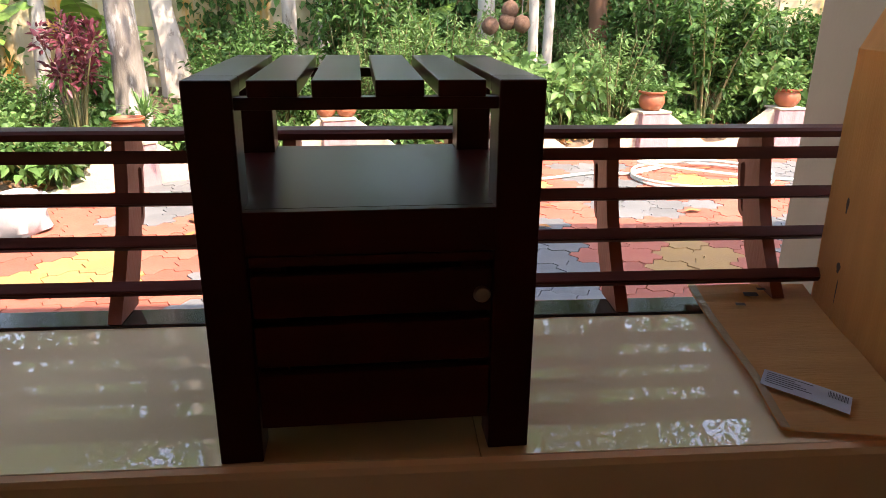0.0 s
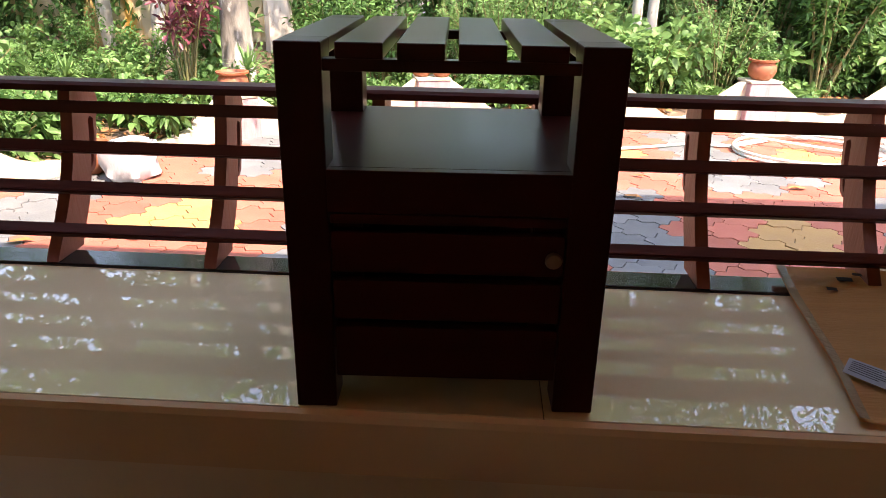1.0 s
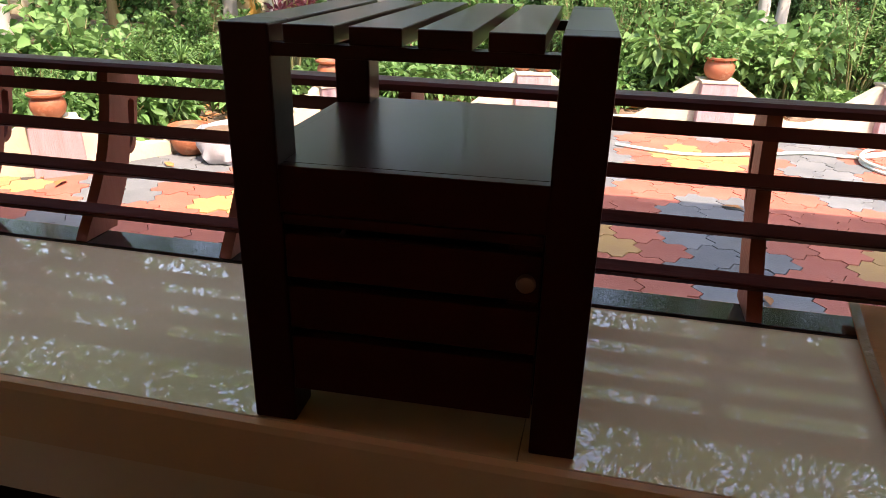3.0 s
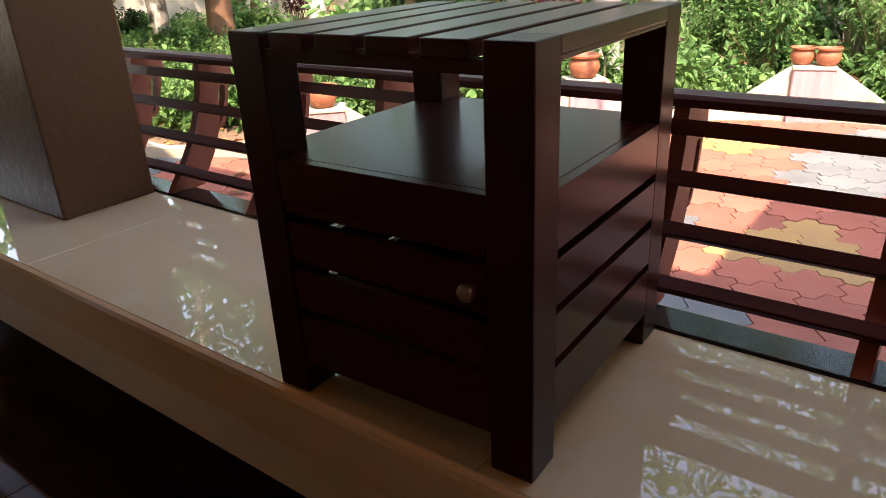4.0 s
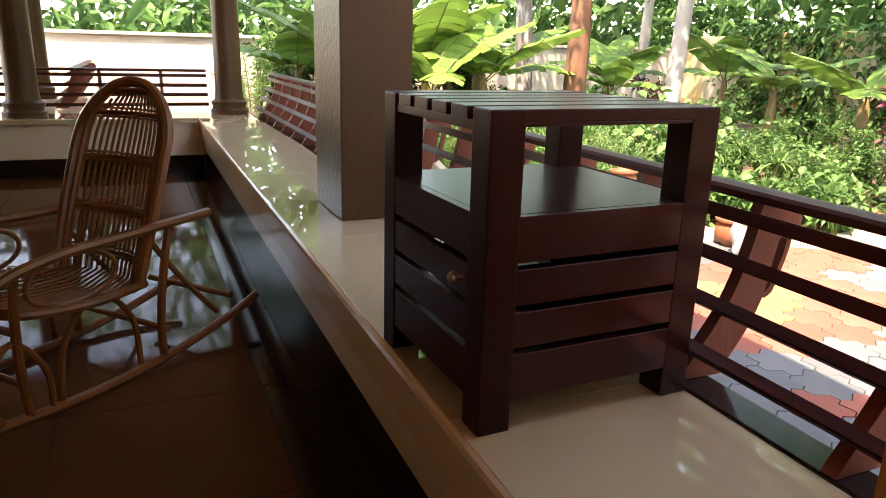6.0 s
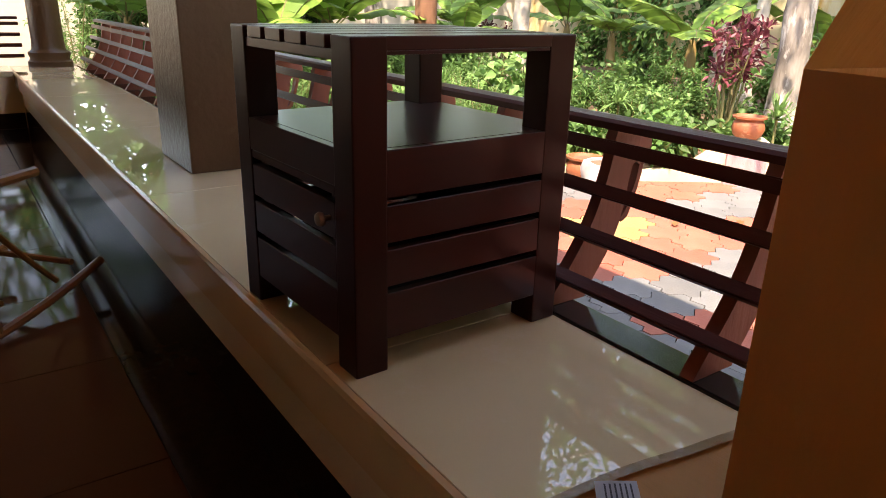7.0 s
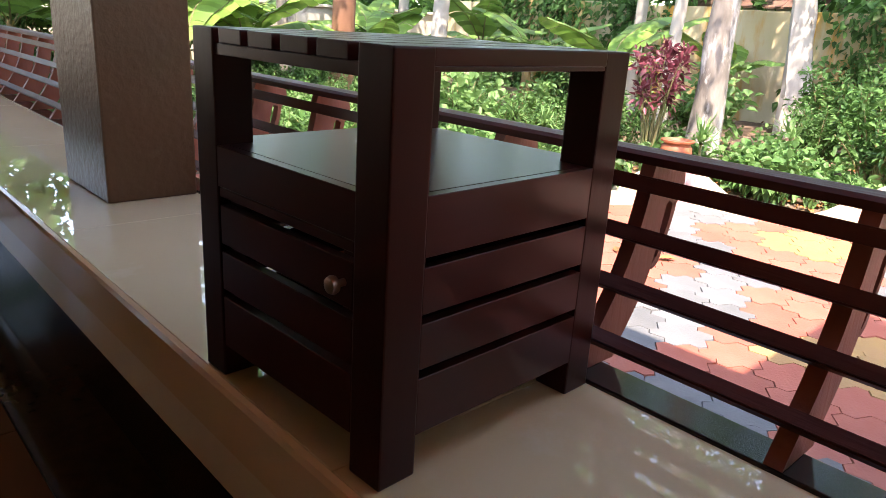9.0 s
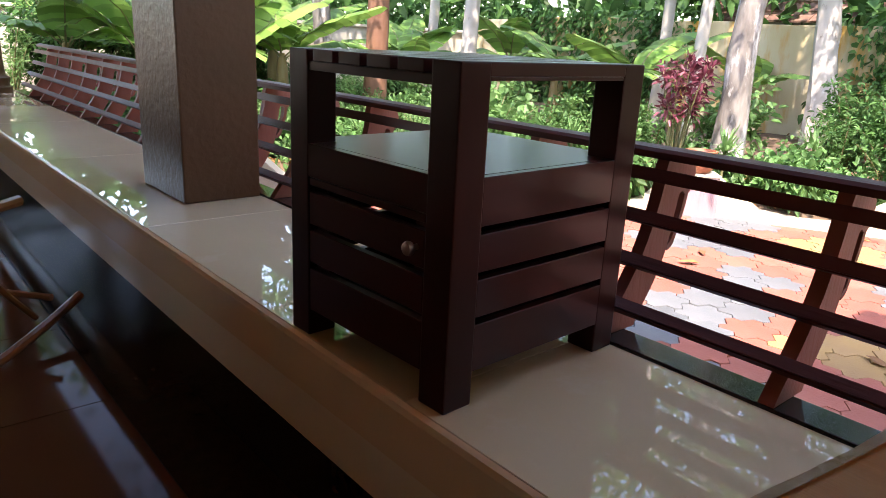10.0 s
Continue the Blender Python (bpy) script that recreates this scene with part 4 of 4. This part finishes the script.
# ---- croton, shrubs, dracaenas ----
C1 = placed(make_shrub("croton shrub with dark red leaves on bare stems", LEAFRED, 1.15, 0.32, 12, 46, 0.095, 0.42, 0.1, "croton", "croton", 5, 0.78), -2.2, 4.95, -0.05)
S_DARK = placed(make_shrub("dense dark green leafy shrub", LEAFDARK, 1.25, 0.6, 24, 110, 0.095, 0.45, 0.3, seed=11), 3.6, 6.5, -0.05)
S_BROAD = placed(make_shrub("light green shrub with broad heart-shaped leaves", LEAFLIGHT, 0.7, 0.42, 13, 44, 0.12, 0.66, 0.35, seed=12), 1.9, 5.75, -0.05)
S_MID = placed(make_shrub("mid green garden shrub with small leaves", LEAF, 0.75, 0.45, 18, 80, 0.08, 0.5, 0.25, seed=13), -0.7, 5.9, -0.05)
S_FINE = placed(make_shrub("feathery light green shrub", LEAFLIGHT, 0.95, 0.5, 20, 100, 0.065, 0.3, 0.25, seed=14), 0.4, 6.2, -0.05)
S_LOW = placed(make_shrub("low leafy bedding plant", LEAF, 0.3, 0.3, 14, 34, 0.115, 0.5, 0.4, "plant", "bedding_plant", 15), -1.1, 4.95, -0.06)
S_TALL = placed(make_shrub("tall thin-stemmed shrub with scattered leaves", LEAF, 1.7, 0.5, 14, 80, 0.11, 0.45, 0.35, seed=16), -0.2, 7.2, -0.05)
D1 = placed(make_rosette("strap-leaved dracaena with arching variegated blades", LEAFLIGHT, 36, 0.36, 0.014, 0.34, 3), -1.62, 4.75, -0.05)
D2 = placed(make_rosette("low strap-leaved plant with arching blades", LEAFLIGHT, 30, 0.30, 0.017, 0.1, 6), -2.55, 4.5, -0.05)
again(C1, -6.9, 6.3, -0.05, 120, 0.8)
prng = random.Random(21)
for src, n, xr, dr, sr in ((S_DARK, 5, (2.6, 6.5), (0.5, 2.6), (0.75, 1.15)), (S_DARK, 3, (-9.0, 0.0), (1.6, 3.6), (0.6, 1.1)),
                           (S_BROAD, 11, (0.9, 5.0), (0.3, 1.3), (0.55, 1.1)), (S_BROAD, 22, (-9.0, 0.6), (0.5, 4.2), (0.6, 1.1)),
                           (S_MID, 36, (-9.2, 5.5), (0.35, 4.2), (0.6, 1.2)), (S_FINE, 24, (-9.0, 5.5), (0.6, 4.0), (0.6, 1.25)),
                           (S_LOW, 58, (-9.2, 5.5), (0.22, 1.5), (0.5, 1.15)), (S_TALL, 6, (-9.0, 5.5), (1.2, 3.5), (0.7, 1.2)),
                           (D1, 13, (-7, 2.0), (0.5, 3.0), (0.7, 1.1)), (D2, 18, (-7, 3.0), (0.3, 1.3), (0.7, 1.2))):
    for k in range(n):
        x = prng.uniform(*xr)
        y = min(8.8, border_y(x) + prng.uniform(*dr))
        if -3.3 < x < 0.9 and src in (S_MID, S_FINE, S_DARK, S_TALL, S_BROAD) and (k % 2 or y < border_y(x) + 0.7):
            continue
        if -4.8 < x < -1.8 and y > 6.3 and src not in (S_LOW, D2):
            continue
        low = 0.5 if x < -3.0 and src in (S_DARK, S_TALL, S_FINE, S_MID) else 1.0
        again(src, x, y, bed_z(x, y) - 0.01, prng.uniform(0, 360), low * prng.uniform(*sr))
for k in range(95):
    x = prng.uniform(-8.5, -2.3)
    y = min(8.6, border_y(x) + 0.3 + 4.0 * prng.random() ** 1.3)
    if -4.8 < x < -1.8 and y > 6.6:
        continue
    src, sc = prng.choice(((S_BROAD, 0.75), (S_MID, 0.6), (S_FINE, 0.5), (S_LOW, 1.1), (D1, 0.95), (S_LOW, 1.0)))
    again(src, x, y, bed_z(x, y) - 0.01, prng.uniform(0, 360), sc * prng.uniform(0.7, 1.15))
for src, x, y, sc in ((S_DARK, -8.9, 1.5, 1.1), (S_TALL, -8.5, 2.3, 1.0), (S_DARK, -8.8, 3.1, 1.15), (S_FINE, -9.0, 1.0, 1.1), (S_TALL, -8.2, 1.5, 0.9), (S_DARK, -8.6, 4.1, 1.1), (S_FINE, -7.7, 2.2, 1.0)):
    again(src, x, y, bed_z(x, y) - 0.01, 137 * sc, sc)
for (x, y), s in ((PED[4], 0.35), (PED[5], 0.28), (PED[6], 0.4), (PED[0], 0.35)):
    again(S_LOW, x, y, PT + (0.06 if x in (PED[1][0], PED[2][0]) else 0.12), 300 * s, s * 1.3)

# climbers hanging on the wall, undergrowth, and woods beyond it
n = 8000
cx = RNG.choice(np.array([-1.8, -0.3, 0.9, 1.7, 2.6, 3.6, -5.2, -6.5, -7.6]), n) + RNG.normal(0, 0.33, n)
base = np.stack([cx, 8.98 - np.abs(RNG.normal(0, 0.06, n)), RNG.uniform(0.0, 1.6, n)], 1)
L = RNG.uniform(0.06, 0.13, n)
way = RNG.normal(0, 0.6, (n, 3)) + np.array([0, -0.6, -0.5])
vine = new("wall_climber", joined("wall_climber", [leaf_mesh(base, way, L, L * 0.7, 0.3)], LEAF))
tagged(vine, "green creepers hanging over the stained wall", "climber", kind="stuff")
n = 15000
ux = RNG.uniform(-9.3, 6.5, n)
by = np.array([border_y(x) for x in ux])
uy = np.minimum(8.9, by + 0.12 + RNG.exponential(1.1, n))
dens = np.array([noise.noise(Vector((x * 1.1, y * 1.1, 5))) for x, y in zip(ux, uy)])
keep = dens > -0.05
base = np.stack([ux, uy, np.array([bed_z(x, y) for x, y in zip(ux, uy)]) + RNG.uniform(0, 0.14, n)], 1)[keep]
L = RNG.uniform(0.05, 0.13, len(base))
under = new("undergrowth", joined("undergrowth", [leaf_mesh(base, sphere_dirs(len(base), 0.5), L, L * 0.5, 0.3)], LEAFLIGHT))
tagged(under, "low green undergrowth covering the bed", "undergrowth", kind="stuff")
n = 5000
ux = RNG.uniform(-9.3, 6.5, n)
uy = np.minimum(8.9, np.array([border_y(x) for x in ux]) + 0.08 + RNG.exponential(1.0, n))
base = np.stack([ux, uy, np.array([bed_z(x, y) for x, y in zip(ux, uy)]) + 0.012], 1)
L = RNG.uniform(0.04, 0.10, n)
way = RNG.normal(0, 1, (n, 3)) * np.array([1, 1, 0.12])
litter = new("leaf_litter", joined("leaf_litter", [leaf_mesh(base, way, L, L * 0.5, 0.02)], LEAFDRY))
tagged(litter, "dry brown fallen leaves on the soil", "leaf litter", kind="stuff")


def woods(name, n, lo, hi, size, leafmat, seed):
    rng = np.random.default_rng(seed)
    m = 260
    hubs = rng.uniform(lo, hi, (m, 3))
    hubs[:, 2] = lo[2] + (hi[2] - lo[2]) * rng.uniform(0, 1, m) ** 1.9
    base = hubs[rng.integers(0, m, n)] + rng.normal(0, 0.55, (n, 3))
    L = size * rng.uniform(0.6, 1.4, n)
    ob = new(name, joined(name, [leaf_mesh(base, sphere_dirs(n, 0, rng), L, L * 0.5, 0.35, 0.15, rng)], leafmat))
    return tagged(ob, "green woods crowding behind the garden wall", "trees", kind="stuff")


woods("far_woods", 11000, (-15, 10.2, 0.3), (10, 15, 5.4), 0.3, LEAF, 31)
woods("far_woods_dark", 9000, (-17, 12, 0.3), (12, 17, 5.4), 0.42, LEAFDARK, 32)
woods("side_woods", 10500, (-17, -5, 0.3), (-11, 11, 6.0), 0.36, LEAF, 33)
woods("right_woods", 8000, (8, 1.5, 0.0), (13, 13, 4.6), 0.36, LEAF, 34)

# a neighbour's tiled house behind the wall
house = thing("house", "neighbouring house with an old tiled roof beyond the wall", "house", pose(-4.2, 13.2, 0))
part("house_wall", box(-2.4, 2.4, 0.3, 4, -0.25, 1.75), WALLWHITE, house)
for k in range(9):
    y0, z0 = -0.25 + 0.32 * k, 1.62 + 0.19 * k
    for j in range(20):
        x0 = -2.7 + 0.27 * j
        part("roof_tile", prism([(y0, z0), (y0 + 0.4, z0 + 0.21), (y0 + 0.4, z0 + 0.24), (y0, z0 + 0.035)], "x", x0, x0 + 0.255), ROOFTILE, house)

# fallen leaves on the paving
prng = random.Random(4)
for k in range(46):
    x, y = prng.uniform(-3.0, 3.6), prng.uniform(0.9, 4.9)
    if y > border_y(x) - 0.15:
        continue
    s = prng.uniform(0.035, 0.075)
    vs = [(-1, 0, 0.1), (-0.4, 0.38, 0.16), (0.35, 0.32, 0.3), (1, 0, 0.12), (0.35, -0.3, 0.26), (-0.4, -0.36, 0.2)]
    me = quads_mesh("fallen_leaf", [(a * s, b * s, c * s) for a, b, c in vs], [[0, 1, 2, 3], [0, 3, 4, 5]], LEAFDRY)
    ob = tagged(new("fallen_leaf", me), "curled dry brown leaf lying on the paving", "leaf", "fallen leaves")
    ob.matrix_basis = pose(x, y, GROUND + 0.004, 0, 0, prng.uniform(0, 360))

# ---- stone seat slabs, floor tiles, pavers ----
ledge = bpy.data.objects["ledge_wall"]
cuts = [0.385 + 1.28 * k for k in range(-5, 4)]
cuts = [X_END - 0.45] + [c for c in cuts if X_END < c < X_RIGHT] + [X_RIGHT]
for a, b in zip(cuts, cuts[1:]):
    part("stone_slab", box(a + 0.0006, b - 0.0006, -0.0025, 0.4835, 0.4055, LEDGE, 0.0012, 1), STONE, ledge, "polished beige stone slab")
fl = bpy.data.objects["floor"]
tile = None
for i in range(16):
    for j in range(6):
        x, y = X_END + 0.2 + 0.6 * i, -0.172 - 0.6 * (j + 1)
        if x > X_RIGHT - 0.1:
            continue
        if tile is None:
            tile = part("floor_tile", box(0.0012, 0.5988, 0.0012, 0.5988, -0.0055, 0.0, 0.001, 1), FLOORTILE, fl, "glossy brown floor tile")
            tile.location = (x, y, 0)
        else:
            ob = tile.copy()
            scene.collection.objects.link(ob)
            ob.location = (x, y, 0)

# interlocking wavy pavers in red, yellow and grey patches
pave_pts = [(-9.4, 0.56)] + [(9.4, 0.56)] + [(x, y + 0.02) for x, y in BORDER[::-1]]
pave = structure("pavement", prism(pave_pts, "z", GROUND - 0.05, GROUND - 0.012), GROUT, "dark sandy joints under the garden paving", "paving")
HEXP = 0.235
hexs = []
corner = [Vector((HEXP / math.sqrt(3) * math.cos(radians(30 + 60 * k)), HEXP / math.sqrt(3) * math.sin(radians(30 + 60 * k)), 0)) for k in range(6)]
for k in range(6):
    a, b = corner[k], corner[(k + 1) % 6]
    e = b - a
    nrm = Vector((e.y, -e.x, 0)).normalized()
    for t, w in ((0.0, 0.0), (0.28, 0.022), (0.5, 0.0), (0.72, -0.022)):
        hexs.append(a + e * t + nrm * w)


def paver_verts(cx, cy, top):
    inner = [p * 0.972 for p in hexs]
    return [(cx + p.x, cy + p.y, top) for p in inner] + [(cx + p.x * 1.012, cy + p.y * 1.012, top - 0.006) for p in inner] + [(cx + p.x * 1.012, cy + p.y * 1.012, GROUND - 0.02) for p in inner]


NH = len(hexs)
PF = [list(range(NH))] + [[i, NH + i, NH + (i + 1) % NH, (i + 1) % NH] for i in range(NH)] + [[NH + i, 2 * NH + i, 2 * NH + (i + 1) % NH, NH + (i + 1) % NH] for i in range(NH)]
kinds = [quads_mesh("paver", paver_verts(0, 0, 0.0)[:NH] + [(x, y, z if z > -0.1 else -0.02) for x, y, z in paver_verts(0, 0, 0.0)[NH:]], PF, m, False) for m in (PAVE_RED, PAVE_YEL, PAVE_GRY)]


def paver_kind(x, y):
    """Yellow flowers and grey bands in a red field."""
    fx, fy = x / 1.62 - 0.185, y / 1.62 + 0.395
    if round(fy) % 2:
        fx += 0.5
    dx, dy = (fx - round(fx)) * 1.62, (fy - round(fy)) * 1.62
    d = math.hypot(dx, dy)
    if d < 0.30:
        return 1
    wob = noise.noise(Vector((x * 0.9, y * 0.9, 2)))
    if abs(dx + 0.25 * wob) > 0.57 or (d > 0.6 and wob > 0.3):
        return 2
    return 0


rest_v, rest_f, rest_m = [], [], []
count = 0
cells = []
row = 0
y = 0.62
while y < 6.0:
    x = -9.2 + (HEXP / 2 if row % 2 else 0)
    while x < 9.2:
        if y < border_y(x) - 0.02:
            cells.append((x, y))
        x += HEXP
    y += HEXP * math.sqrt(3) / 2
    row += 1
prng = random.Random(9)
for x, y in cells:
    k = paver_kind(x, y)
    dz = prng.uniform(-0.003, 0.003)
    if count < 300 and -1.9 < x < 2.3 and y < 3.6:
        ob = new("paver", kinds[k])
        ob.parent = pave
        ob.matrix_basis = pose(x, y, GROUND + dz, prng.uniform(-0.5, 0.5), prng.uniform(-0.5, 0.5), 0)
        count += 1
    else:
        o = len(rest_v)
        rest_v += paver_verts(x, y, GROUND + dz)
        rest_f += [[a + o for a in f] for f in PF]
        rest_m += [k] * len(PF)
me = quads_mesh("pavers_beyond", rest_v, rest_f, (PAVE_RED, PAVE_YEL, PAVE_GRY), False)
me.polygons.foreach_set("material_index", rest_m)
ob = new("pavers_beyond", me)
ob.parent = pave
tagged(ob, "red, yellow and grey wavy paving blocks", kind="stuff")
